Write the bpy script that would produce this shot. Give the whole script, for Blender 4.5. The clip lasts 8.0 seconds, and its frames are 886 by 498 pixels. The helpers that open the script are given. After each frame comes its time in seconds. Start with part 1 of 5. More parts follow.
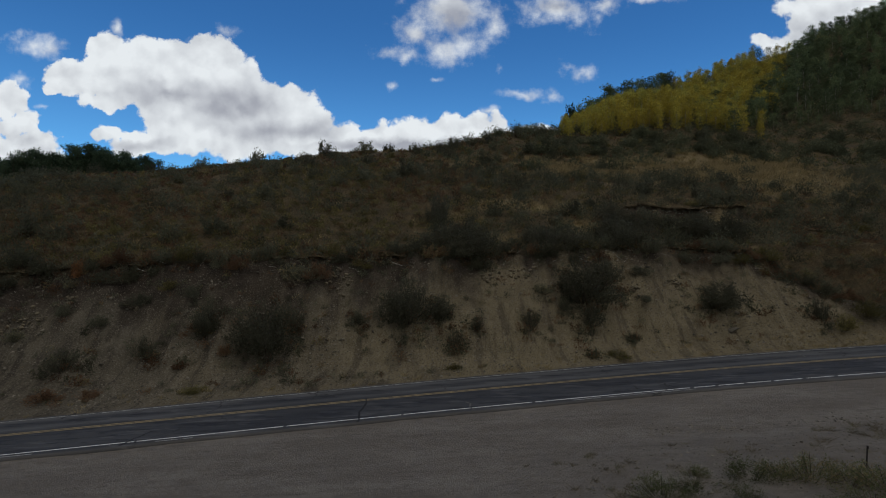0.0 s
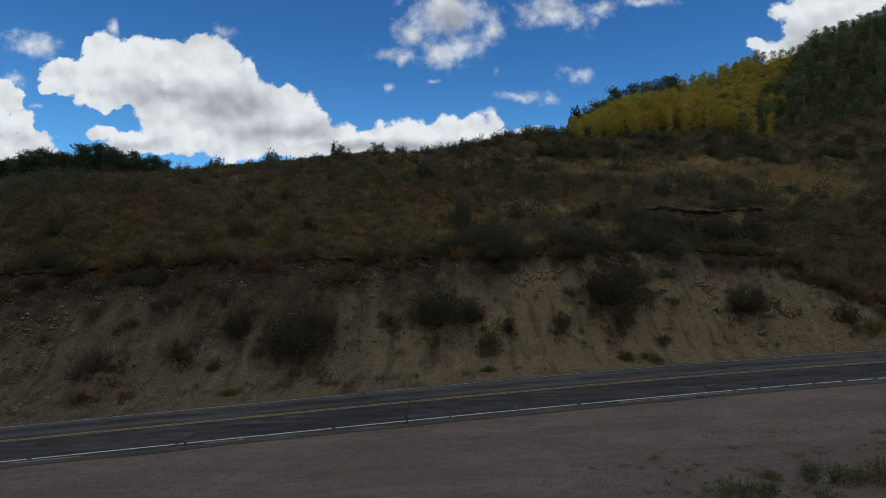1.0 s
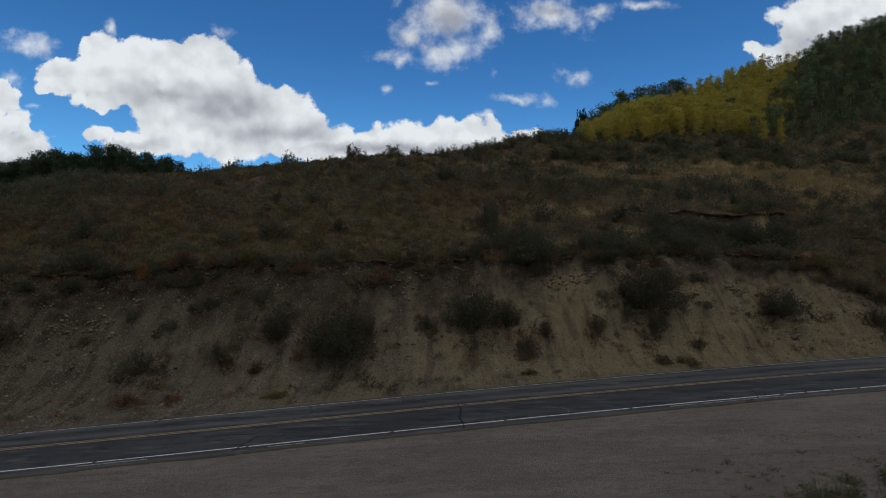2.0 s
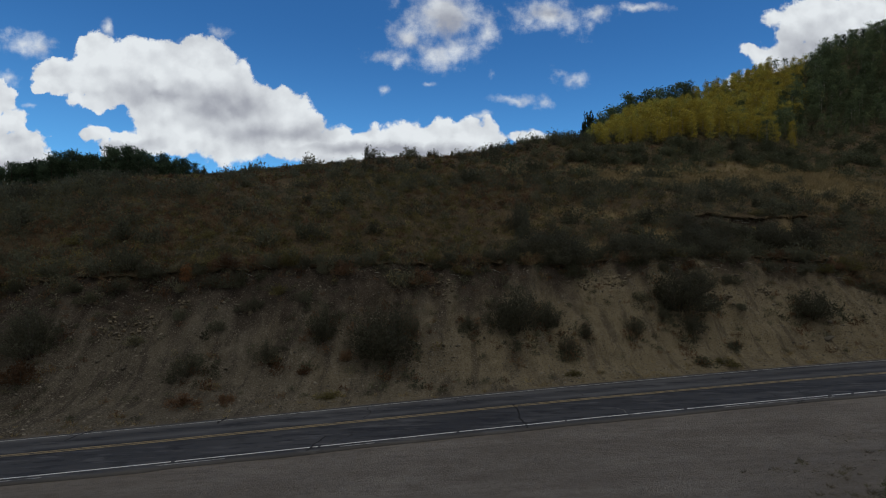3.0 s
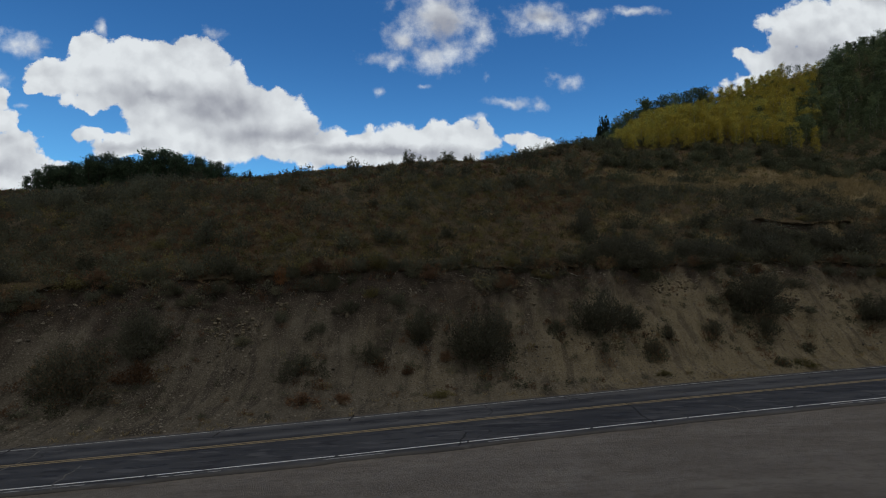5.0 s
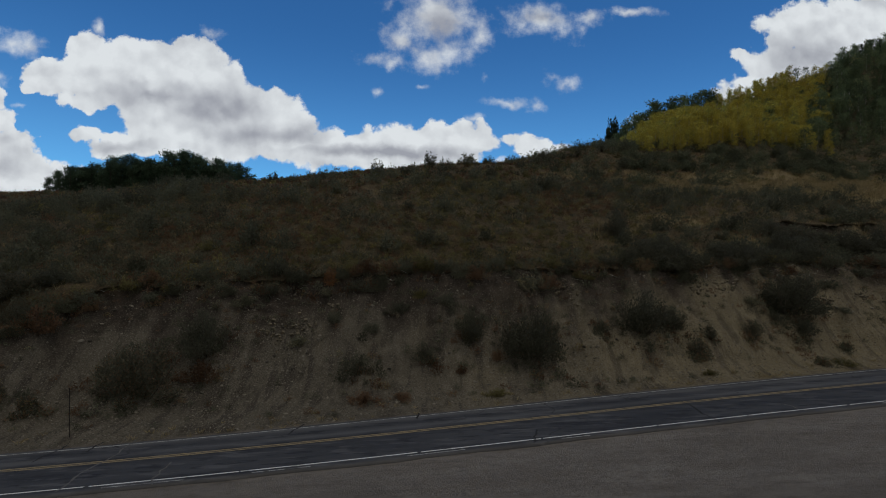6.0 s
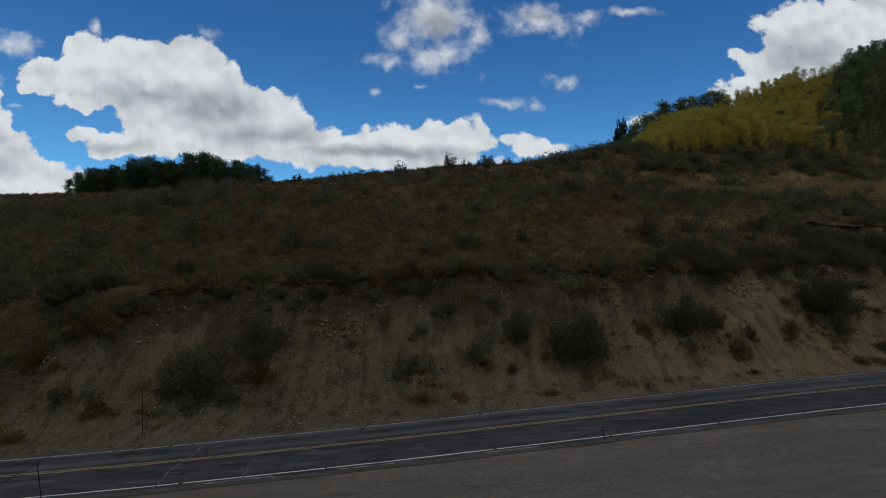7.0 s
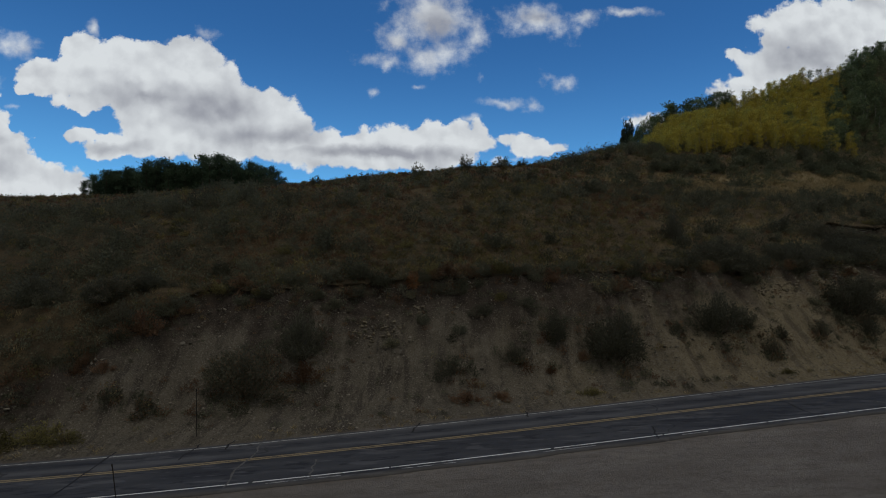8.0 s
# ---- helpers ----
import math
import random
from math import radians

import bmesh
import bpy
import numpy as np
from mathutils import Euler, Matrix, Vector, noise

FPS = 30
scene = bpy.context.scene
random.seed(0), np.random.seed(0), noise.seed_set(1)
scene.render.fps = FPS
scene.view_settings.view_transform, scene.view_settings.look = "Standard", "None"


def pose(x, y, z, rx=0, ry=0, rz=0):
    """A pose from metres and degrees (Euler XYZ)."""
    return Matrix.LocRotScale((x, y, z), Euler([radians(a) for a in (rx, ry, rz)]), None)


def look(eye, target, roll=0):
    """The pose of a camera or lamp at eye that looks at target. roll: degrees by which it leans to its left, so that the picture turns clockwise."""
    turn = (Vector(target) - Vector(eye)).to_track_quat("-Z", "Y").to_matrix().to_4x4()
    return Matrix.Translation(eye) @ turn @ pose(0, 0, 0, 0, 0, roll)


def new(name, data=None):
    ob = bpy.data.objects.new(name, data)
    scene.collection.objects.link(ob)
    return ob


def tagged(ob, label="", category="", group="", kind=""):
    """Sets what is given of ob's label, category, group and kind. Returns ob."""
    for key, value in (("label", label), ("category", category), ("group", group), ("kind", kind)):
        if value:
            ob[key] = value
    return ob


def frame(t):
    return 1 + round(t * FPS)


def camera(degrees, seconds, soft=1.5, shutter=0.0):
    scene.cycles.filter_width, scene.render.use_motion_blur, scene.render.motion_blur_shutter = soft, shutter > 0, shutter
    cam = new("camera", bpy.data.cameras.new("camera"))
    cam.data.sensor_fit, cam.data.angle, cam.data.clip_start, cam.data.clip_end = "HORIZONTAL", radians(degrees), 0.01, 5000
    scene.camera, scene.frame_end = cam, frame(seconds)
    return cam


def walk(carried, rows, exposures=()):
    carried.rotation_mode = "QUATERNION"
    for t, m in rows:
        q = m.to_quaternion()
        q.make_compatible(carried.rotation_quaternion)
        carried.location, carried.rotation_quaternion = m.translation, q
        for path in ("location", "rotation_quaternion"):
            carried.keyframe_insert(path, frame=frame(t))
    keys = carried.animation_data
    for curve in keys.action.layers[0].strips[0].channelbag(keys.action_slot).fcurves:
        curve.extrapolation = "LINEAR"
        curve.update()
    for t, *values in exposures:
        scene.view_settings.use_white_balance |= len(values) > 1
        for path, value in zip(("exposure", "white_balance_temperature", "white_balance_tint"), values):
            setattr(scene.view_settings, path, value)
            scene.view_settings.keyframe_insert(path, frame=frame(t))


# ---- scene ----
cam = camera(78.0, 8.0, soft=1.0)
# seconds, eye, then pitch, roll and yaw in degrees
PATH = [
    (0, 0.000, 0.000, 8.906, 0.00, -0.00, 0.00),
    (0.5, -1.419, 0.060, 8.878, 0.08, -0.14, -0.21),
    (1, -2.817, 0.148, 8.873, 0.17, -0.23, -0.38),
    (2.5, -7.773, -0.142, 9.048, 0.42, -0.51, -0.82),
    (3, -9.596, -0.455, 9.090, 0.45, -0.54, -0.96),
    (3.5, -11.453, -0.762, 9.160, 0.47, -0.56, -1.12),
    (4, -13.391, -1.080, 9.165, 0.53, -0.64, -1.28),
    (5.5, -19.522, -2.246, 9.180, 0.72, -0.67, -1.64),
    (6, -21.648, -2.665, 9.257, 0.72, -0.70, -1.74),
    (6.5, -23.755, -3.059, 9.287, 0.75, -0.66, -1.84),
    (7, -25.776, -3.403, 9.371, 0.71, -0.59, -1.94),
    (7.5, -27.511, -3.668, 9.453, 0.72, -0.51, -2.04),
    (8, -29.025, -3.819, 9.467, 0.75, -0.50, -2.09),
]
walk(cam, [(t, pose(x, y, z, 90 + pitch, roll, yaw)) for t, x, y, z, pitch, roll, yaw in PATH], [(0, 0.12), (2.5, 0.09), (5.5, 0.0), (8, -0.10)])

# ---- sky and sun ----
SUN_UP, SUN_ROUND = 74.0, 150.0
world = bpy.data.worlds.new("sky")
scene.world = world
world.use_nodes = True
wt = world.node_tree
wt.nodes.clear()


def wnode(kind, **values):
    n = wt.nodes.new(kind)
    for key, value in values.items():
        setattr(n, key, value)
    return n


def wmath(op, a, b=None, clamp=False):
    n = wnode("ShaderNodeMath", operation=op, use_clamp=clamp)
    for socket, value in zip(n.inputs, (a, b)):
        if value is None:
            continue
        if isinstance(value, (int, float)):
            socket.default_value = value
        else:
            wt.links.new(value, socket)
    return n.outputs[0]


def wstep(value, low, high, to_low=0.0, to_high=1.0):
    n = wnode("ShaderNodeMapRange", interpolation_type="SMOOTHSTEP")
    wt.links.new(value, n.inputs[0])
    for k, v in enumerate((low, high, to_low, to_high)):
        n.inputs[k + 1].default_value = v
    return n.outputs[0]


def wnoise(vector, scale, detail, rough, offset=(0, 0, 0), colour=False):
    shift = wnode("ShaderNodeVectorMath", operation="ADD")
    wt.links.new(vector, shift.inputs[0])
    shift.inputs[1].default_value = offset
    n = wnode("ShaderNodeTexNoise")
    n.inputs["Scale"].default_value, n.inputs["Detail"].default_value, n.inputs["Roughness"].default_value = scale, detail, rough
    wt.links.new(shift.outputs[0], n.inputs["Vector"])
    return n.outputs["Color" if colour else "Fac"]


way = wnode("ShaderNodeTexCoord").outputs["Generated"]
axes = wnode("ShaderNodeSeparateXYZ")
wt.links.new(way, axes.inputs[0])
ahead = wmath("MAXIMUM", axes.outputs["Y"], 0.05)
flat = wnode("ShaderNodeCombineXYZ")
wt.links.new(wmath("DIVIDE", axes.outputs["X"], ahead), flat.inputs[0])
wt.links.new(wmath("DIVIDE", axes.outputs["Z"], ahead), flat.inputs[1])
# the edges of the clouds are broken up by bending the plane they are laid out on
bend = wnode("ShaderNodeVectorMath", operation="MULTIPLY_ADD")
wt.links.new(wnoise(flat.outputs[0], 9.0, 6.0, 0.62, colour=True), bend.inputs[0])
bend.inputs[1].default_value, bend.inputs[2].default_value = (0.055, 0.055, 0), (-0.0275, -0.0275, 0)
bent = wnode("ShaderNodeVectorMath", operation="ADD")
wt.links.new(flat.outputs[0], bent.inputs[0])
wt.links.new(bend.outputs[0], bent.inputs[1])
# each puff: across, up, half width, half height (tangents of the angles ahead)
CLOUDS = {
    "heap": [(-0.430, 0.255, 0.120, 0.075), (-0.540, 0.330, 0.110, 0.055), (-0.614, 0.365, 0.041, 0.031), (-0.474, 0.352, 0.103, 0.041), (-0.515, 0.360, 0.083, 0.034), (-0.428, 0.360, 0.050, 0.035), (-0.678, 0.321, 0.054, 0.020), (-0.691, 0.290, 0.031, 0.012), (-0.572, 0.311, 0.108, 0.043), (-0.453, 0.301, 0.108, 0.072), (-0.381, 0.285, 0.050, 0.054), (-0.322, 0.264, 0.048, 0.045), (-0.269, 0.268, 0.045, 0.041), (-0.236, 0.230, 0.033, 0.037), (-0.614, 0.270, 0.048, 0.017), (-0.490, 0.233, 0.068, 0.054), (-0.539, 0.197, 0.054, 0.027), (-0.603, 0.210, 0.043, 0.013), (-0.340, 0.210, 0.108, 0.046), (-0.500, 0.179, 0.045, 0.014)],
    "bank": [(-0.175, 0.210, 0.041, 0.031), (-0.120, 0.210, 0.041, 0.028), (-0.056, 0.210, 0.048, 0.032), (0.006, 0.213, 0.037, 0.035), (0.063, 0.213, 0.039, 0.033), (0.104, 0.220, 0.029, 0.029), (0.153, 0.222, 0.031, 0.014), (0.190, 0.210, 0.041, 0.023), (0.233, 0.199, 0.031, 0.015), (-0.252, 0.192, 0.083, 0.033), (-0.087, 0.179, 0.217, 0.027)],
    "west": [(-0.797, 0.264, 0.035, 0.035), (-0.781, 0.230, 0.039, 0.025), (-0.766, 0.154, 0.095, 0.050), (-0.851, 0.218, 0.052, 0.062), (-0.686, 0.120, 0.114, 0.035)],
    "east": [(0.581, 0.377, 0.028, 0.013), (0.649, 0.410, 0.037, 0.037), (0.688, 0.435, 0.072, 0.050), (0.802, 0.404, 0.114, 0.093), (0.657, 0.352, 0.072, 0.050), (0.614, 0.301, 0.072, 0.046), (0.425, 0.251, 0.039, 0.021)],
}
THIN_CLOUDS = {
    "high": [(0.011, 0.433, 0.085, 0.059), (0.011, 0.365, 0.067, 0.032), (-0.074, 0.360, 0.043, 0.015), (0.087, 0.404, 0.031, 0.025), (-0.051, 0.394, 0.031, 0.020), (0.208, 0.437, 0.062, 0.032), (0.290, 0.449, 0.052, 0.014), (0.368, 0.456, 0.071, 0.009)],
    "wisps": [(-0.746, 0.371, 0.048, 0.025), (-0.771, 0.311, 0.023, 0.019), (-0.738, 0.256, 0.015, 0.005), (0.250, 0.321, 0.030, 0.018), (0.149, 0.287, 0.037, 0.009), (0.199, 0.283, 0.015, 0.014), (0.105, 0.334, 0.014, 0.009), (0.087, 0.255, 0.023, 0.008), (-0.017, 0.313, 0.015, 0.007), (-0.091, 0.302, 0.008, 0.010), (-0.399, 0.398, 0.026, 0.015), (-0.426, 0.385, 0.031, 0.015), (-0.598, 0.409, 0.009, 0.019)],
}
GREY_PARTS = {"undersides": [(-0.391, 0.264, 0.083, 0.043), (-0.500, 0.285, 0.093, 0.029), (-0.247, 0.216, 0.052, 0.025), (-0.314, 0.223, 0.072, 0.029), (-0.087, 0.189, 0.176, 0.012), (-0.769, 0.140, 0.083, 0.019), (0.709, 0.378, 0.093, 0.041), (0.022, 0.414, 0.035, 0.041), (0.213, 0.445, 0.041, 0.012), (-0.552, 0.192, 0.052, 0.012)]}


def puff_field(groups, power):
    """The thickness of the clouds: above nought inside the puffs, which melt into one another."""
    total = None
    for puffs in groups.values():
        for u, v, a, b in puffs:
            off = wnode("ShaderNodeVectorMath", operation="SUBTRACT")
            wt.links.new(bent.outputs[0], off.inputs[0])
            off.inputs[1].default_value = (u, v, 0)
            scaled = wnode("ShaderNodeVectorMath", operation="MULTIPLY")
            wt.links.new(off.outputs[0], scaled.inputs[0])
            scaled.inputs[1].default_value = (1 / a, 1 / b, 0)
            size = wnode("ShaderNodeVectorMath", operation="LENGTH")
            wt.links.new(scaled.outputs[0], size.inputs[0])
            puff = wmath("MULTIPLY", wmath("SUBTRACT", 1.25, size.outputs["Value"]), (min(a, b) / 0.05) ** power)
            if total is None:
                total = puff
                continue
            join = wnode("ShaderNodeMath", operation="SMOOTH_MAX")
            wt.links.new(total, join.inputs[0])
            wt.links.new(puff, join.inputs[1])
            join.inputs[2].default_value = 0.2
            total = join.outputs[0]
    return total


def billows(vector):
    """Heaped round tops of two sizes, each broken up by smaller ones."""
    total = None
    for scale, share in ((12.0, 0.5), (31.0, 0.5)):
        n = wnode("ShaderNodeTexVoronoi", feature="SMOOTH_F1")
        wt.links.new(vector, n.inputs["Vector"])
        n.inputs["Scale"].default_value, n.inputs["Smoothness"].default_value = scale, 0.55
        dome = wmath("MULTIPLY", wmath("SUBTRACT", 0.55, n.outputs["Distance"]), share)
        total = dome if total is None else wmath("ADD", total, dome)
    return wmath("ADD", total, wmath("MULTIPLY", wmath("SUBTRACT", wnoise(vector, 60.0, 5.0, 0.6, (2, 9, 0)), 0.5), 0.12))


def moved(vector, by):
    n = wnode("ShaderNodeVectorMath", operation="ADD")
    wt.links.new(vector, n.inputs[0])
    n.inputs[1].default_value = by
    return n.outputs[0]


heaps, heaps_up = billows(bent.outputs[0]), billows(moved(bent.outputs[0], (0.006, 0.011, 0)))
broad = wnoise(flat.outputs[0], 7.0, 5.0, 0.55, (5, 2, 0))
broad_up = wnoise(moved(flat.outputs[0], (0.012, 0.03, 0)), 7.0, 5.0, 0.55, (5, 2, 0))
ragged = wnoise(flat.outputs[0], 19.0, 7.0, 0.6, (6, 4, 0))
body = wmath("ADD", puff_field(CLOUDS, 0.45), wmath("ADD", wmath("MULTIPLY", heaps, 0.9), wmath("MULTIPLY", wmath("SUBTRACT", wnoise(flat.outputs[0], 26.0, 9.0, 0.62, (3, 1, 0)), 0.46), 0.95)))
veil = wmath("ADD", puff_field(THIN_CLOUDS, 0.3), wmath("MULTIPLY", wmath("SUBTRACT", ragged, 0.5), 2.8))
front = wstep(axes.outputs["Y"], 0.15, 0.35)
# the western edges fray, the heaps in the middle are cut sharp
fray = wstep(axes.outputs["X"], -0.30, -0.50, 0.0, 1.1)
body = wmath("ADD", body, wmath("MULTIPLY", wmath("SUBTRACT", ragged, 0.5), fray))
cover = wmath("MULTIPLY", wmath("MAXIMUM", wstep(body, 0.24, 0.43), wstep(veil, -0.02, 1.35, 0.0, 0.94)), front)
# bulging tops are bright, the thick middle and the undersides are grey
relief = wmath("ADD", wmath("MULTIPLY", wmath("SUBTRACT", heaps, heaps_up), 0.42), wmath("MULTIPLY", wmath("SUBTRACT", broad, broad_up), 0.75))
greys = wmath("ADD", puff_field(GREY_PARTS, 0.0), wmath("MULTIPLY", wmath("SUBTRACT", broad, 0.5), 2.0))
shade = wmath("SUBTRACT", wmath("ADD", 0.725, relief), wstep(greys, -0.35, 1.35, 0.0, 0.34))
shade = wmath("SUBTRACT", shade, wstep(body, 0.9, 2.4, 0.0, 0.07))
shade = wmath("MINIMUM", wmath("MAXIMUM", shade, 0.36), 0.785)
white = wnode("ShaderNodeCombineXYZ")
wt.links.new(wmath("MULTIPLY", shade, 0.925), white.inputs[0])
wt.links.new(wmath("MULTIPLY", shade, 0.975), white.inputs[1])
wt.links.new(wmath("ADD", wmath("MULTIPLY", shade, 0.93), 0.065), white.inputs[2])
# overhead and behind, the grey cloud whose shade lies on the place
deck = wmath("MAXIMUM", wstep(axes.outputs["Z"], 0.50, 0.66), wstep(axes.outputs["Y"], 0.30, 0.0))
deck_grey = wnoise(way, 2.2, 5.0, 0.55, (1, 7, 2))
DECK = 0.17
grey = wnode("ShaderNodeCombineXYZ")
for k, c in enumerate((0.97, 1.0, 1.06)):
    wt.links.new(wmath("MULTIPLY", wstep(deck_grey, 0.3, 0.75, 0.6 * DECK, 1.5 * DECK), c), grey.inputs[k])
sky = wnode("ShaderNodeTexSky", sky_type="NISHITA", sun_disc=False, sun_elevation=radians(SUN_UP), sun_rotation=radians(SUN_ROUND))
sky.altitude, sky.air_density, sky.dust_density, sky.ozone_density = 2400, 1.0, 0.3, 2.0
SKY = 0.085
clear = wnode("ShaderNodeVectorMath", operation="MULTIPLY")
wt.links.new(sky.outputs[0], clear.inputs[0])
clear.inputs[1].default_value = (0.37 * SKY, 0.93 * SKY, 1.42 * SKY)
# paler towards the ridge
pale = wnode("ShaderNodeCombineXYZ")
for k, (low, top) in enumerate(((1.55, 0.95), (1.32, 0.95), (1.12, 0.92))):
    wt.links.new(wstep(axes.outputs["Z"], 0.12, 0.40, low, top), pale.inputs[k])
paler = wnode("ShaderNodeVectorMath", operation="MULTIPLY")
wt.links.new(clear.outputs[0], paler.inputs[0])
wt.links.new(pale.outputs[0], paler.inputs[1])


def wmix(fac, a, b):
    n = wnode("ShaderNodeMix", data_type="RGBA")
    wt.links.new(fac, n.inputs[0])
    wt.links.new(a, n.inputs[6])
    wt.links.new(b, n.inputs[7])
    return n.outputs[2]


colour = wmix(deck, wmix(cover, paler.outputs[0], white.outputs[0]), grey.outputs[0])
shine = wnode("ShaderNodeBackground")
wt.links.new(colour, shine.inputs[0])
shine.inputs[1].default_value = 1.0
wt.links.new(shine.outputs[0], wnode("ShaderNodeOutputWorld").inputs[0])

sun = new("sun", bpy.data.lights.new("sun", "SUN"))
sun.data.energy, sun.data.angle, sun.data.color = 0.56, radians(40), (1.0, 0.95, 0.87)
sun.matrix_world = look((0, 0, 60), Vector((0, 0, 60)) - Vector((math.sin(radians(SUN_ROUND)) * math.cos(radians(SUN_UP)), math.cos(radians(SUN_ROUND)) * math.cos(radians(SUN_UP)), math.sin(radians(SUN_UP)))))

# ---- plan of the ground ----
NOISE = {}


def value_noise(x, y, seed):
    """Smooth noise in -1..1 over a plane, for arrays."""
    if seed not in NOISE:
        NOISE[seed] = np.random.RandomState(seed).rand(256, 256) * 2 - 1
    table = NOISE[seed]
    xi, yi = np.floor(x).astype(int), np.floor(y).astype(int)
    fx, fy = x - xi, y - yi
    fx, fy = fx * fx * (3 - 2 * fx), fy * fy * (3 - 2 * fy)
    a, b = table[xi % 256, yi % 256], table[(xi + 1) % 256, yi % 256]
    c, d = table[xi % 256, (yi + 1) % 256], table[(xi + 1) % 256, (yi + 1) % 256]
    return (a * (1 - fx) + b * fx) * (1 - fy) + (c * (1 - fx) + d * fx) * fy


def fbm(x, y, seed, octaves=4):
    total, gain = 0.0, 1.0
    for n in range(octaves):
        total = total + gain * value_noise(x * 2 ** n + 17.3 * n, y * 2 ** n + 9.1 * n, seed + n)
        gain *= 0.5
    return total / 2


def ease(a, b, v):
    s = np.clip((v - a) / (b - a), 0, 1)
    return s * s * (3 - 2 * s)


def road_z(x):
    c = np.clip(x, -80, 120)
    return np.where(c < 0, 0.035 * c - 0.0003 * c * c, 0.033 * c)


def centre_y(x):
    """The road's yellow line."""
    c = np.clip(x, -55, 34)
    slope = 0.22 - 0.00034 * c - 8.19e-5 * c * c
    return 33.9 + 0.22 * c - 0.00017 * c * c - 2.73e-5 * c ** 3 + slope * (x - c)


def far_y(x):
    return centre_y(x) + 3.27 + 0.0135 * np.clip(x, -50, 34)


def near_y(x):
    return centre_y(x) - 3.69 - 0.0105 * np.clip(x, -50, 34)


def toe(x):
    """How far behind the road's verge the slope of the bank sets in."""
    return np.interp(x, (-56, -50, -46, -40, -25, -12, -5, 5, 15, 25), (2.8, 3.4, 4.7, 4.9, 4.5, 3.3, 2.6, 1.8, 1.6, 0.6))


def lip(x):
    """How far behind the toe the bank's upper edge runs."""
    return toe(x) + 8.3 + 0.7 * value_noise(x * 0.13, x * 0 + 3.3, 5) + 0.6 * value_noise(x * 0.43, x * 0 + 7.7, 6)


def bank_edge(x):
    """The bare part of the bank ends here, measured from the toe."""
    return lip(x) * ease(42, 26, x) ** 0.7 * (0.25 + 0.75 * ease(-64, -46, x))


def smooth_ground(x, y):
    q = (y - far_y(x)) * 0.975
    z0 = road_z(x)
    d = np.maximum(q - 1.5, 0)
    edge = lip(x)
    foot = toe(x)
    run = np.minimum(d, edge) - foot
    cut = 8.15 / (edge - foot) * 0.8 * (np.log1p(np.exp(np.clip(run / 0.8, -20, 20))) - np.log1p(np.exp(-foot / 0.8))) + 0.05 * np.minimum(d, foot)
    above = np.maximum(d - np.maximum(edge, 11.2), 0)
    rise = 27.4 - 4.0 * ease(-40, -110, x)
    upper = rise * (1 - np.exp(-above / 50))
    climb = np.minimum(q, 128) - 50
    hill = 0.352 * np.maximum(climb, 0) * ease(25, 70, x) * np.clip(1 + np.where(x > 85, 0.0140, 0.0125) * (x - 85), 0.7, 2.5)
    hill = hill + 6.5 * ease(48, 80, q) * ease(-14, 20, x) * (1 - ease(45, 70, x))
    back = -0.30 * np.maximum(q - 82 - 46 * ease(12, 60, x), 0) * (1 - ease(160, 260, q))
    far = -20 * ease(160, 260, q) + 62 * ease(260, 700, q) * ease(-60, -300, x)
    front = -0.05 * np.maximum(-q - 30, 0) * ease(0, 1, -q) * (1 - ease(60, 300, -q)) - 6 * ease(60, 300, -q)
    crest = np.interp(x, (-95, -70, -52, -46, -36, -28, -20, -13, -3, 5, 12, 22), (-0.2, -0.9, -1.5, -0.95, -0.65, -0.25, 0.6, 0.95, 0.8, -0.1, -0.3, 0.0)) * ease(30, 75, q)
    return z0 + crest + cut + upper * (1 - 0.5 * ease(150, 260, q)) + hill * (1 - ease(150, 260, q)) + back + far + front


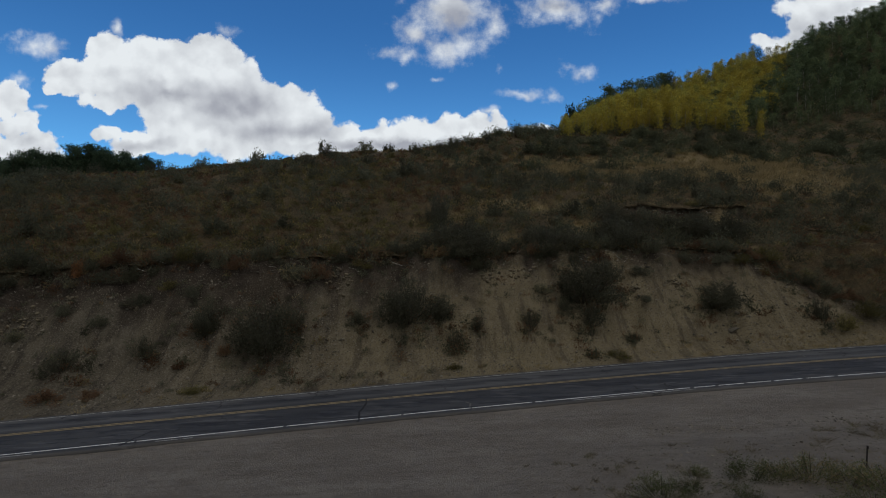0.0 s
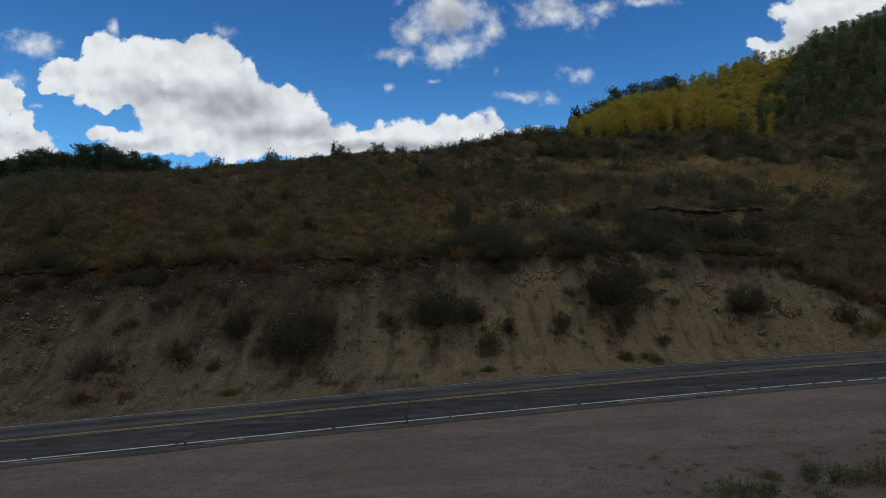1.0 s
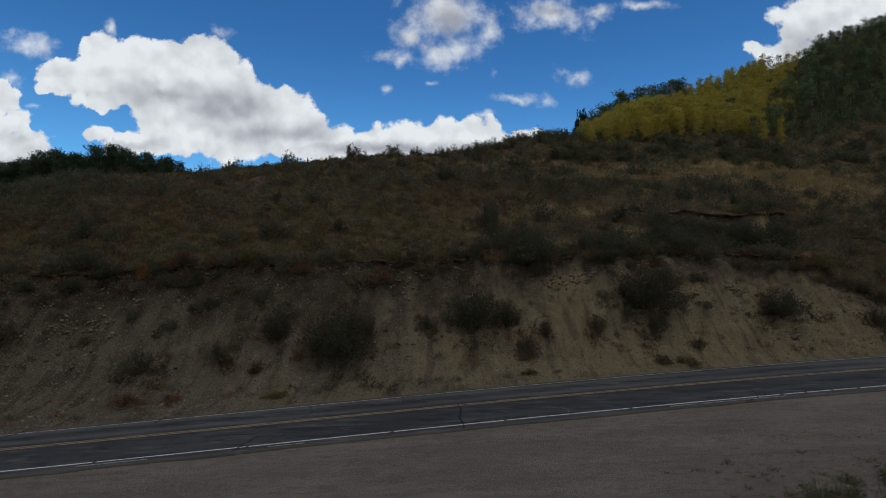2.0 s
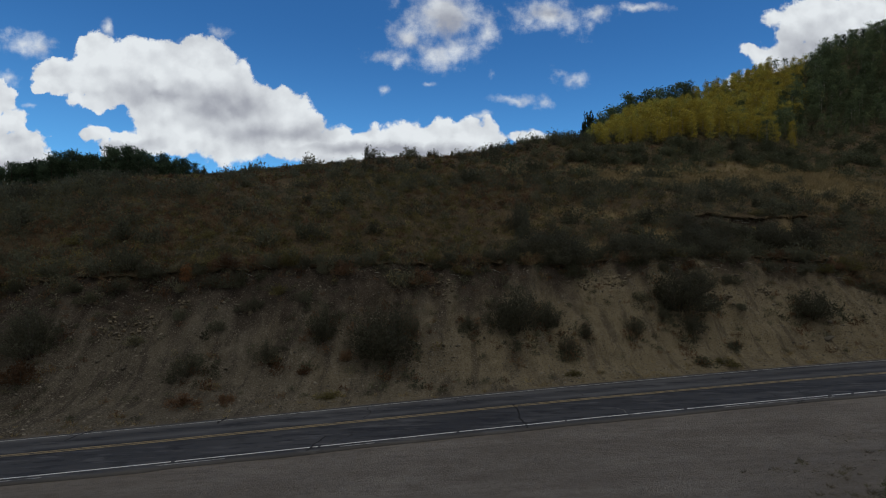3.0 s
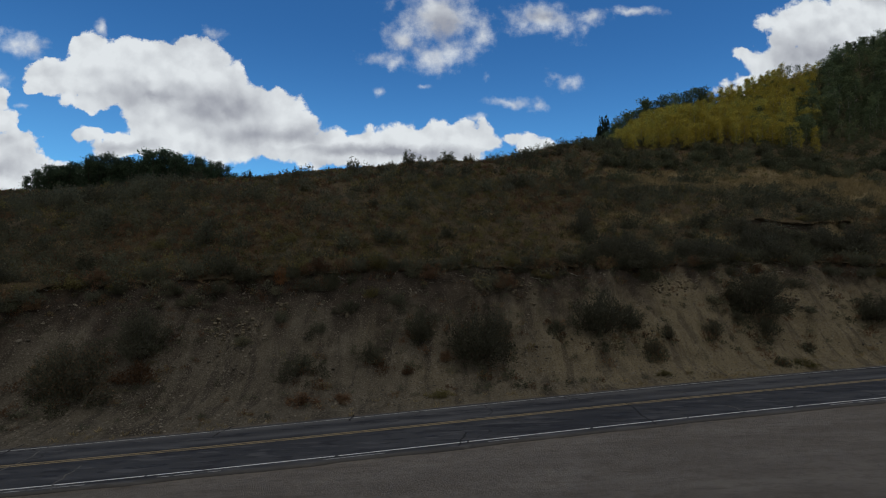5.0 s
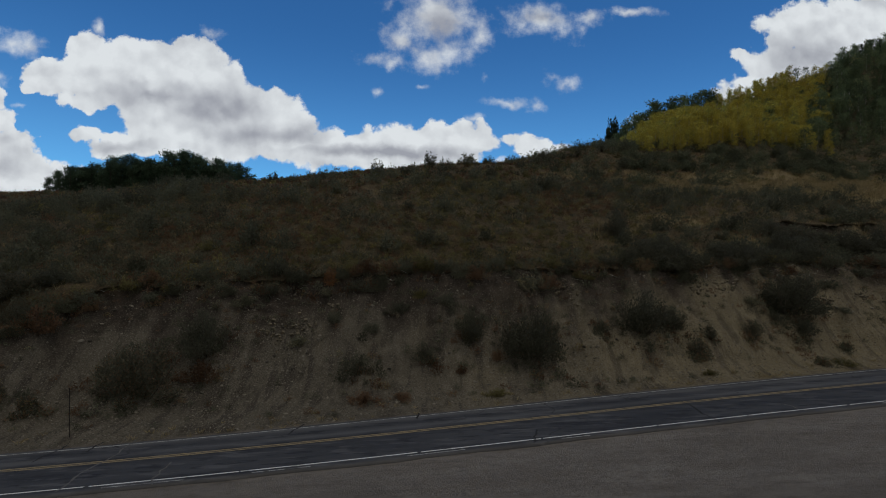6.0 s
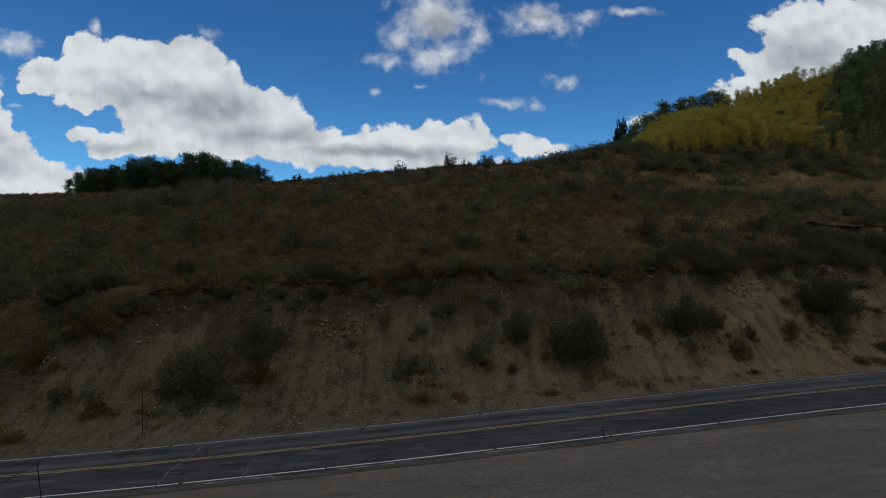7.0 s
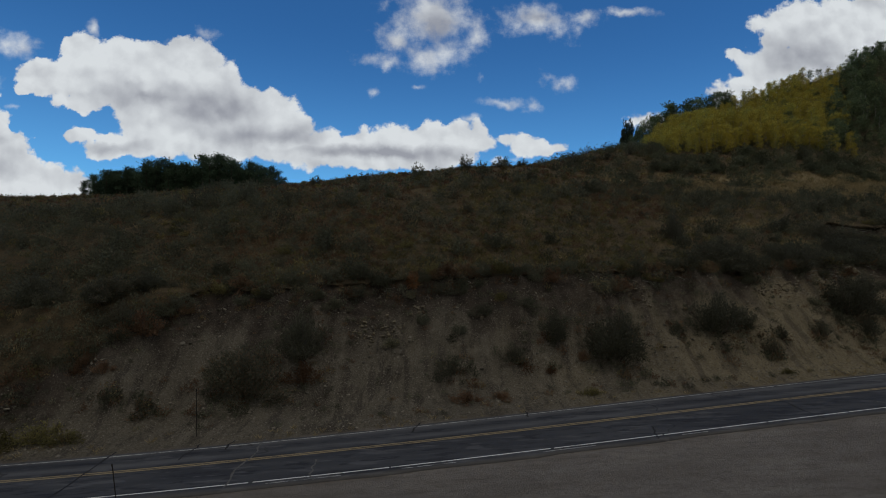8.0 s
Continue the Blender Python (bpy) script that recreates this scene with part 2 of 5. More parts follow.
def ground_z(x, y):
    x, y = np.asarray(x, float), np.asarray(y, float)
    q = (y - far_y(x)) * 0.975
    d = q - 1.5
    edge = lip(x)
    z = smooth_ground(x, y)
    bare = ease(0.0, 2.5, d) * (1 - ease(edge - 1.0, edge + 1.0, d))
    gully = np.abs(value_noise(x * 0.42 + 0.8 * value_noise(x * 0.1, d * 0.2, 31), d * 0.09, 21)) + 0.5 * np.abs(value_noise(x * 1.1, d * 0.22, 22))
    steep = ease(0.5, 3.0, d - toe(x) + 1)
    rib = np.maximum(value_noise(x * 0.75 + 0.5 * value_noise(x * 0.3, d * 0.4, 34), d * 0.16, 35), 0) * ease(-0.1, 0.4, value_noise(x * 0.11, d * 0.22, 36))
    z = z + bare * steep * (0.9 * (gully - 0.45) + 0.55 * rib + 0.55 * fbm(x * 0.5, y * 0.5, 23) + 0.42 * fbm(x * 1.7, y * 1.7, 24, 3))
    z = z + (0.30 + 0.3 * value_noise(x * 0.3, x * 0 + 1.5, 9)) * ease(edge - 0.9, edge + 0.2, d) * (1 - ease(edge + 0.2, edge + 4, d)) * bare_span(x)
    slump = ease(17, 20, x) * (1 - ease(36, 39, x))
    scar = scarp(x)
    z = z + slump * 1.1 * (ease(scar - 0.4, scar, d) - 0.7 * ease(scar - 5, scar - 0.4, d)) * (1 - ease(scar, scar + 9, d))
    wild = ease(0, 4, d - edge)
    z = z + wild * (0.8 * fbm(x * 0.09, y * 0.09, 25) + 0.3 * fbm(x * 0.4, y * 0.4, 26))
    lot = ease(-9.5, -13, q)
    z = z + lot * (0.12 * fbm(x * 0.15, y * 0.15, 27) + 0.03 * fbm(x * 0.9, y * 0.35, 28))
    berm = verge(x, y)
    z = z + berm * (0.25 + 0.25 * fbm(x * 0.5, y * 0.5, 29))
    under = ease(-10.0, -9.0, q) * (1 - ease(1.0, 2.0, q))
    return z - 0.10 * under - 0.03


def scarp(x):
    """Where the turf has slipped above the bank, measured from the toe."""
    return np.interp(x, (19, 20.5, 22.5, 26, 31, 37.5), (17.4, 19.2, 21.0, 20.6, 20.7, 21.2)) + 0.3 * value_noise(x * 0.8, x * 0, 8)


def bare_span(x):
    return ease(42, 30, x) * ease(-62, -50, x)


def verge(x, y):
    """The rough strip with weeds on the far side of the gravel lot."""
    return ease(3.0, 7.0, x + 0.9 * (26.0 - y) + 1.5 * fbm(x * 0.25, y * 0.25, 33) - 3) * ease(25.5, 23.5, y - 0.15 * (x - 14))


def part(name, bm, material, parent=None, label="", smooth=False):
    """Links a bmesh as one mesh object, under a thing if one is given."""
    mesh = bpy.data.meshes.new(name)
    bm.to_mesh(mesh)
    bm.free()
    mesh.materials.append(material)
    if smooth:
        mesh.shade_smooth()
    ob = new(name, mesh)
    ob.parent = parent
    return tagged(ob, label)


def mesh_from(name, verts, faces, material, smooth=False):
    """A mesh from arrays of places and of faces that all have the same number of corners."""
    mesh = bpy.data.meshes.new(name)
    verts, faces = np.asarray(verts, np.float32), np.asarray(faces, np.int32)
    sides = faces.shape[1]
    mesh.vertices.add(len(verts))
    mesh.vertices.foreach_set("co", verts.ravel())
    mesh.loops.add(faces.size)
    mesh.loops.foreach_set("vertex_index", faces.ravel())
    mesh.polygons.add(len(faces))
    mesh.polygons.foreach_set("loop_start", np.arange(0, faces.size, sides, dtype=np.int32))
    mesh.update(calc_edges=True)
    mesh.validate()
    mesh.materials.append(material)
    if smooth:
        mesh.shade_smooth()
    return mesh


def paint(mesh, name, values):
    mesh.attributes.new(name, "FLOAT", "POINT").data.foreach_set("value", np.asarray(values, np.float32))

# ---- materials ----
class Nodes:
    """A principled material with short helpers for its nodes."""

    def __init__(self, name, rough=0.9, metal=0.0, spec=0.3):
        self.mat = bpy.data.materials.new(name)
        self.mat.use_nodes = True
        self.tree = self.mat.node_tree
        self.bsdf = self.tree.nodes["Principled BSDF"]
        self.bsdf.inputs["Roughness"].default_value = rough
        self.bsdf.inputs["Metallic"].default_value = metal
        self.bsdf.inputs["Specular IOR Level"].default_value = spec
        self.place = self.add("ShaderNodeTexCoord").outputs["Object"]

    def add(self, kind, **values):
        n = self.tree.nodes.new(kind)
        for key, value in values.items():
            setattr(n, key, value)
        return n

    def put(self, socket, value):
        if isinstance(value, (int, float)):
            socket.default_value = value
        elif isinstance(value, tuple):
            socket.default_value = (*value, 1.0)[: len(socket.default_value)]
        else:
            self.tree.links.new(value, socket)

    def math(self, op, a, b=0.0, clamp=False):
        n = self.add("ShaderNodeMath", operation=op, use_clamp=clamp)
        self.put(n.inputs[0], a)
        self.put(n.inputs[1], b)
        return n.outputs[0]

    def noise(self, scale, detail=4.0, rough=0.55, stretch=(1, 1, 1)):
        m = self.add("ShaderNodeMapping")
        m.inputs["Scale"].default_value = stretch
        self.put(m.inputs["Vector"], self.place)
        n = self.add("ShaderNodeTexNoise")
        n.inputs["Scale"].default_value, n.inputs["Detail"].default_value, n.inputs["Roughness"].default_value = scale, detail, rough
        self.put(n.inputs["Vector"], m.outputs[0])
        return n.outputs["Fac"]

    def step(self, value, low, high, a=0.0, b=1.0):
        n = self.add("ShaderNodeMapRange", interpolation_type="SMOOTHSTEP")
        for socket, v in zip(n.inputs, (value, low, high, a, b)):
            self.put(socket, v)
        return n.outputs[0]

    def mix(self, fac, a, b, blend="MIX"):
        n = self.add("ShaderNodeMix", data_type="RGBA", blend_type=blend)
        self.put(n.inputs[0], fac)
        self.put(n.inputs[6], a)
        self.put(n.inputs[7], b)
        return n.outputs[2]

    def layer(self, name):
        return self.add("ShaderNodeAttribute", attribute_name=name).outputs["Fac"]

    def bump(self, height, strength, distance):
        n = self.add("ShaderNodeBump")
        n.inputs["Strength"].default_value, n.inputs["Distance"].default_value = strength, distance
        self.put(n.inputs["Height"], height)
        self.put(self.bsdf.inputs["Normal"], n.outputs[0])

    def done(self, colour):
        self.put(self.bsdf.inputs["Base Color"], colour)
        return self.mat


def ground_material():
    m = Nodes("ground", rough=0.95, spec=0.15)
    big, mid, fine = m.noise(0.12), m.noise(0.9, 5), m.noise(9.0, 6, 0.65)
    grit = m.noise(34.0, 3, 0.7)
    along = m.add("ShaderNodeSeparateXYZ")
    m.put(along.inputs[0], m.place)
    side = m.step(m.math("ADD", along.outputs[0], m.math("MULTIPLY", m.math("SUBTRACT", big, 0.5), 60)), -30, 4)
    dirt = m.mix(side, (0.180, 0.158, 0.120), (0.300, 0.250, 0.155))
    dirt = m.mix(m.step(mid, 0.45, 0.7, 0, 0.65), dirt, m.mix(side, (0.25, 0.222, 0.168), (0.36, 0.302, 0.19)))
    streak = m.noise(0.5, 6, 0.62, (2.0, 0.35, 0.35))
    dirt = m.mix(m.step(streak, 0.52, 0.62, 0, 0.85), dirt, m.mix(side, (0.10, 0.087, 0.070), (0.165, 0.136, 0.092)))
    dirt = m.mix(m.step(streak, 0.44, 0.34, 0, 0.5), dirt, m.mix(side, (0.29, 0.258, 0.20), (0.42, 0.35, 0.23)))
    dirt = m.mix(m.math("MULTIPLY", m.layer("topsoil"), 0.85), dirt, m.mix(m.step(mid, 0.35, 0.65), (0.062, 0.048, 0.038), (0.12, 0.095, 0.075)))
    dirt = m.mix(m.step(fine, 0.53, 0.66, 0, 0.75), dirt, (0.37, 0.34, 0.275))
    dirt = m.mix(m.step(fine, 0.36, 0.46, 0.6, 0), dirt, (0.085, 0.072, 0.055))
    patch = m.noise(0.34, 6, 0.66, (1.4, 0.7, 0.7))
    dirt = m.mix(m.step(patch, 0.50, 0.62, 0, m.step(along.outputs[0], -12, 6, 0.65, 0.22)), dirt, m.mix(m.step(fine, 0.4, 0.6), (0.066, 0.056, 0.044), (0.125, 0.107, 0.082)))
    chip = m.add("ShaderNodeTexVoronoi")
    chip.inputs["Scale"].default_value = 7.0
    m.put(chip.inputs["Vector"], m.place)
    tint = m.add("ShaderNodeSeparateColor")
    m.put(tint.inputs[0], chip.outputs["Color"])
    pebble = m.math("MULTIPLY", m.step(chip.outputs["Distance"], 0.22, 0.34, 1, 0), m.step(m.math("ADD", tint.outputs[0], m.math("MULTIPLY", m.math("SUBTRACT", mid, 0.5), 1.2)), 0.6, 0.7))
    dirt = m.mix(m.math("MULTIPLY", pebble, 0.8), dirt, m.mix(tint.outputs[1], (0.15, 0.13, 0.10), (0.34, 0.30, 0.23)))
    dirt = m.mix(m.step(grit, 0.25, 0.45, 0.55, 0), dirt, (0.07, 0.06, 0.05))
    dirt = m.mix(m.math("MULTIPLY", m.layer("topsoil"), m.step(fine, 0.35, 0.65, 0.9, 0.5)), dirt, m.mix(m.step(mid, 0.35, 0.65), (0.043, 0.034, 0.028), (0.09, 0.072, 0.056)))
    litter = m.mix(m.step(mid, 0.35, 0.7), (0.118, 0.092, 0.057), (0.20, 0.148, 0.083))
    litter = m.mix(m.step(fine, 0.4, 0.7, 0, 0.7), litter, (0.05, 0.05, 0.03))
    lot = m.mix(m.step(m.noise(0.30, 5, 0.6, (0.45, 1.5, 1)), 0.35, 0.68), (0.296, 0.262, 0.226), (0.391, 0.350, 0.305))
    lot = m.mix(m.step(fine, 0.5, 0.75, 0, 0.35), lot, (0.364, 0.332, 0.282))
    lot = m.mix(m.step(m.noise(0.8, 4, 0.6, (0.4, 2.0, 1)), 0.56, 0.70, 0, 0.55), lot, (0.214, 0.189, 0.162))
    lot = m.mix(m.step(grit, 0.25, 0.42, 0.4, 0), lot, (0.077, 0.068, 0.059))
    lot = m.mix(m.step(m.noise(2.0, 6, 0.7, (0.6, 1.4, 1)), 0.46, 0.64, 0, 0.5), lot, (0.232, 0.206, 0.177))
    lot = m.mix(m.step(m.noise(3.1, 5, 0.7, (0.8, 1.3, 1)), 0.55, 0.70, 0, 0.5), lot, (0.391, 0.355, 0.305))
    tan = m.mix(m.step(fine, 0.35, 0.7), (0.38, 0.295, 0.15), (0.52, 0.42, 0.23))
    colour = m.mix(m.layer("bare"), litter, dirt)
    colour = m.mix(m.layer("meadow"), colour, tan)
    colour = m.mix(m.layer("lot"), colour, lot)
    m.bump(m.math("ADD", m.math("ADD", fine, m.math("MULTIPLY", pebble, 0.3)), m.math("MULTIPLY", grit, 0.5)), 1.0, 0.22)
    return m.done(colour)


def asphalt_material():
    m = Nodes("asphalt", rough=0.85, spec=0.3)
    tracks = m.layer("across")
    big, mid, fine = m.noise(0.25, 4, 0.6, (0.35, 1.4, 1)), m.noise(1.1, 5, 0.6, (0.5, 2, 1)), m.noise(45, 3, 0.7)
    colour = m.mix(m.step(big, 0.35, 0.65), (0.036, 0.039, 0.047), (0.064, 0.067, 0.074))
    colour = m.mix(m.step(mid, 0.50, 0.62, 0, 0.8), colour, (0.020, 0.022, 0.030))
    colour = m.mix(m.math("MULTIPLY", tracks, m.step(big, 0.3, 0.6, 0.5, 0.85)), colour, (0.145, 0.147, 0.152))
    smear = m.math("MULTIPLY", m.step(m.noise(0.8, 4, 0.6, (0.5, 2.4, 1)), 0.53, 0.65), m.step(m.noise(0.07, 2), 0.34, 0.50))
    colour = m.mix(m.math("MULTIPLY", smear, 0.7), colour, (0.12, 0.122, 0.13))
    colour = m.mix(m.math("MULTIPLY", m.layer("dust"), m.step(mid, 0.3, 0.7, 0.55, 1.0)), colour, (0.15, 0.14, 0.128))
    crack = m.add("ShaderNodeTexVoronoi", feature="DISTANCE_TO_EDGE")
    crack.inputs["Scale"].default_value = 0.16
    bent = m.add("ShaderNodeVectorMath", operation="MULTIPLY_ADD")
    wob = m.add("ShaderNodeTexNoise")
    wob.inputs["Scale"].default_value = 0.8
    m.put(wob.inputs["Vector"], m.place)
    m.put(bent.inputs[0], wob.outputs["Color"])
    bent.inputs[1].default_value = (2.0, 2.0, 0)
    m.put(bent.inputs[2], m.place)
    m.put(crack.inputs["Vector"], bent.outputs[0])
    line = m.step(crack.outputs["Distance"], 0.004, 0.010, 0.75, 0)
    line = m.math("MULTIPLY", line, m.step(m.noise(0.11, 3), 0.5, 0.6))
    colour = m.mix(line, colour, (0.018, 0.018, 0.02))
    colour = m.mix(m.step(fine, 0.55, 0.8, 0, 0.35), colour, (0.13, 0.125, 0.12))
    m.bump(fine, 0.4, 0.01)
    return m.done(colour)


def worn_paint(name, colour, under, wear):
    m = Nodes(name, rough=0.7, spec=0.3)
    chips = m.noise(2.4, 6, 0.7, (0.6, 2, 1))
    fine = m.noise(30, 3, 0.7)
    worn = m.math("ADD", m.math("MULTIPLY", chips, 0.75), m.math("MULTIPLY", fine, 0.25))
    return m.done(m.mix(m.step(worn, wear, wear + 0.1), colour, under))


GROUND, ASPHALT = ground_material(), asphalt_material()
WHITE_PAINT = worn_paint("white_road_paint", (0.78, 0.78, 0.76), (0.14, 0.14, 0.14), 0.55)
OLD_PAINT = worn_paint("old_white_paint", (0.40, 0.40, 0.39), (0.085, 0.085, 0.085), 0.46)
YELLOW_PAINT = worn_paint("yellow_road_paint", (0.32, 0.250, 0.140), (0.13, 0.113, 0.085), 0.50)
DIM_PAINT = worn_paint("dim_white_paint", (0.52, 0.52, 0.50), (0.13, 0.13, 0.13), 0.50)


def leaf_material(name, dark, light, other=None, share=0.0, rough=0.9, tones=(0.68, 1.3)):
    """Leaves: every leaf and every plant has a tone of its own."""
    m = Nodes(name, rough=rough, spec=0.08)
    island = m.add("ShaderNodeNewGeometry").outputs["Random Per Island"]
    plant = m.layer("tone")
    thing = m.add("ShaderNodeObjectInfo").outputs["Random"]
    each = m.math("FRACT", m.math("ADD", plant, thing))
    colour = m.mix(m.step(island, 0.0, 1.0, 0.22, 0.78), dark, light)
    if other:
        colour = m.mix(m.step(m.math("ADD", m.math("MULTIPLY", island, 0.45), m.math("MULTIPLY", each, 0.55)), 1 - share, 1.0 - share + 0.12), colour, other)
    scale = m.step(each, 0.0, 1.0, *tones)
    grey = m.add("ShaderNodeCombineXYZ")
    for socket in grey.inputs:
        m.put(socket, scale)
    colour = m.mix(1.0, colour, grey.outputs[0], "MULTIPLY")
    m.done(colour)
    glow = m.add("ShaderNodeBsdfTranslucent")
    m.put(glow.inputs["Color"], colour)
    both = m.add("ShaderNodeMixShader")
    both.inputs[0].default_value = 0.42
    m.tree.links.new(m.bsdf.outputs[0], both.inputs[1])
    m.tree.links.new(glow.outputs[0], both.inputs[2])
    m.tree.links.new(both.outputs[0], m.tree.nodes["Material Output"].inputs[0])
    return m.mat


def bark_material(name, dark, light):
    m = Nodes(name, rough=0.9, spec=0.2)
    n = m.noise(6.0, 5, 0.6, (1, 1, 0.25))
    m.bump(n, 0.5, 0.02)
    return m.done(m.mix(m.step(n, 0.4, 0.65), dark, light))


def stone_material(name="stone", dark=(0.085, 0.076, 0.059), light=(0.36, 0.322, 0.25)):
    m = Nodes(name, rough=0.9, spec=0.25)
    island = m.add("ShaderNodeNewGeometry").outputs["Random Per Island"]
    each = m.math("FRACT", m.math("ADD", island, m.add("ShaderNodeObjectInfo").outputs["Random"]))
    fine = m.noise(14, 5, 0.65)
    # tones spread wide: colour contrast also stands in for the rubble's highlights and shadows
    colour = m.mix(m.math("POWER", each, 1.5), dark, light)
    colour = m.mix(m.step(fine, 0.45, 0.7, 0, 0.6), colour, (0.22, 0.20, 0.17))
    m.bump(fine, 0.6, 0.03)
    return m.done(colour)


OAK = leaf_material("oak_brush_leaves", (0.096, 0.104, 0.070), (0.190, 0.190, 0.125), (0.22, 0.165, 0.10), 0.14)
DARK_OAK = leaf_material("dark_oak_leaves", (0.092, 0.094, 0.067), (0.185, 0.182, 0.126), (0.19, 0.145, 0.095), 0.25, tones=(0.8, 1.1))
FAR_OAK = leaf_material("far_oak_leaves", (0.091, 0.105, 0.065), (0.178, 0.194, 0.121), (0.194, 0.151, 0.086), 0.1)
SAGE = leaf_material("sage_leaves", (0.104, 0.112, 0.079), (0.244, 0.244, 0.171), (0.317, 0.256, 0.134), 0.2)
RUST = leaf_material("rust_brush_leaves", (0.147, 0.091, 0.059), (0.290, 0.182, 0.107), (0.213, 0.188, 0.094), 0.3)
OLIVE = leaf_material("olive_brush_leaves", (0.116, 0.110, 0.049), (0.281, 0.250, 0.104), (0.390, 0.281, 0.098), 0.15)
ORANGE = leaf_material("orange_leaves", (0.19, 0.095, 0.045), (0.33, 0.17, 0.08))
STRAW = leaf_material("dry_grass", (0.28, 0.22, 0.115), (0.53, 0.43, 0.24), (0.17, 0.15, 0.07), 0.22)
GOLD = leaf_material("yellow_aspen_leaves", (0.44, 0.365, 0.065), (0.84, 0.70, 0.15), (0.30, 0.32, 0.10), 0.40)
GREEN = leaf_material("green_aspen_leaves", (0.098, 0.142, 0.076), (0.220, 0.272, 0.142), (0.32, 0.28, 0.11), 0.14)
DEEP_GREEN = leaf_material("deep_green_aspen_leaves", (0.050, 0.085, 0.056), (0.115, 0.165, 0.095), (0.15, 0.16, 0.07), 0.1)
SPRUCE = leaf_material("conifer_needles", (0.036, 0.054, 0.036), (0.088, 0.112, 0.070))
BLOOM = leaf_material("pale_seed_heads", (0.35, 0.34, 0.25), (0.55, 0.54, 0.44))
WEED_STRAW = leaf_material("thin_weed_straw", (0.21, 0.18, 0.125), (0.38, 0.33, 0.24), (0.19, 0.19, 0.11), 0.3)
WEED_GREEN = leaf_material("verge_weed_leaves", (0.085, 0.100, 0.045), (0.205, 0.225, 0.105), (0.27, 0.21, 0.12), 0.25)
TWIG = bark_material("twigs", (0.06, 0.045, 0.035), (0.16, 0.13, 0.10))
PALE_BARK = bark_material("aspen_bark", (0.26, 0.25, 0.21), (0.66, 0.64, 0.57))
STONE, PALE_STONE = stone_material(), stone_material("tan_rock", (0.15, 0.127, 0.085), (0.25, 0.21, 0.14))

# ---- the ground: one sheet ----
def spread(stops):
    """Places from a list of (up to, step)."""
    out = [stops[0][0]]
    for end, step in stops[1:]:
        n = max(1, round((end - out[-1]) / step))
        out += list(np.linspace(out[-1], end, n + 1)[1:])
    return np.array(out)


def build_ground():
    xs = spread([(-3000,), (-600, 300), (-200, 40), (-78, 6), (50, 0.42), (110, 1.6), (300, 8), (700, 50), (3000, 300)])
    qs = spread([(-3000,), (-500, 300), (-120, 40), (-40, 4), (-11, 0.6), (-1, 1.0), (1.2, 0.4), (16.5, 0.24), (24, 0.4), (60, 1.0), (140, 2.4), (300, 12), (900, 60), (3000, 350)])
    gx, gq = np.meshgrid(xs, qs)
    # far off, the rows leave the road's line and run straight
    gy = gq / 0.975 + far_y(np.clip(gx, -150, 150))
    gz = ground_z(gx, gy)
    n, m = gx.shape
    idx = np.arange(n * m).reshape(n, m)
    faces = np.stack([idx[:-1, :-1], idx[:-1, 1:], idx[1:, 1:], idx[1:, :-1]], -1).reshape(-1, 4)
    mesh = mesh_from("ground", np.stack([gx, gy, gz], -1).reshape(-1, 3), faces, GROUND, smooth=True)
    x, y = gx.ravel(), gy.ravel()
    for layer in ("bare", "lot", "meadow", "topsoil"):
        paint(mesh, layer, cover_of(layer, x, y))
    ob = tagged(new("ground", mesh), "brown hillside earth with a bare cut bank and gravel", "ground", kind="structure")
    return ob


def cover_of(layer, x, y):
    """How far a kind of ground covers a place: bare bank, gravel lot or dry meadow."""
    q = (y - far_y(x)) * 0.975
    d = q - 1.5
    ragged = 0.9 * fbm(x * 0.5, y * 0.5, 41)
    if layer == "lot":
        return ease(1.0, 0.45, q + 0.25 * ragged)
    if layer == "bare":
        bank = (1 - ease(-0.4, 0.5, d + ragged - bank_edge(x))) * ease(0.4, 0.9, q + 0.3 * ragged)
        scar = scarp(x)
        slump = ease(18, 20, x) * (1 - ease(36, 38, x)) * ease(scar - 3.4, scar - 2.0, d + 0.9 * ragged) * (1 - ease(scar + 0.1, scar + 0.4, d))
        return np.maximum(bank, 0.8 * slump)
    if layer == "topsoil":
        return ease(-5.0, -0.8, d - np.minimum(lip(x), bank_edge(x) + 1) + 2.4 * ragged + 2.6 * fbm(x * 0.9, d * 0.12, 43) - 1.6 * ease(-6, 6, x)) * ease(0, 2, d)
    tan = np.exp(-((x - 51) / 12) ** 2 - ((q - 41) / 13) ** 2) + 0.9 * np.exp(-((x - 28) / 13) ** 2 - ((q - 41) / 3.5) ** 2)
    gaps = 0.75 * ease(0.0, 0.3, fbm(x * 0.11, y * 0.17, 44)) * ease(-6, 14, x) * (1 - ease(52, 58, q)) * (d > bank_edge(x) + 1) * (1 - ease(33, 37, x) * (1 - ease(22, 28, q)))
    return np.maximum(np.clip(1.6 * tan + 0.6 * ragged - 0.2, 0, 1) * ease(20, 26, q), gaps)


build_ground()


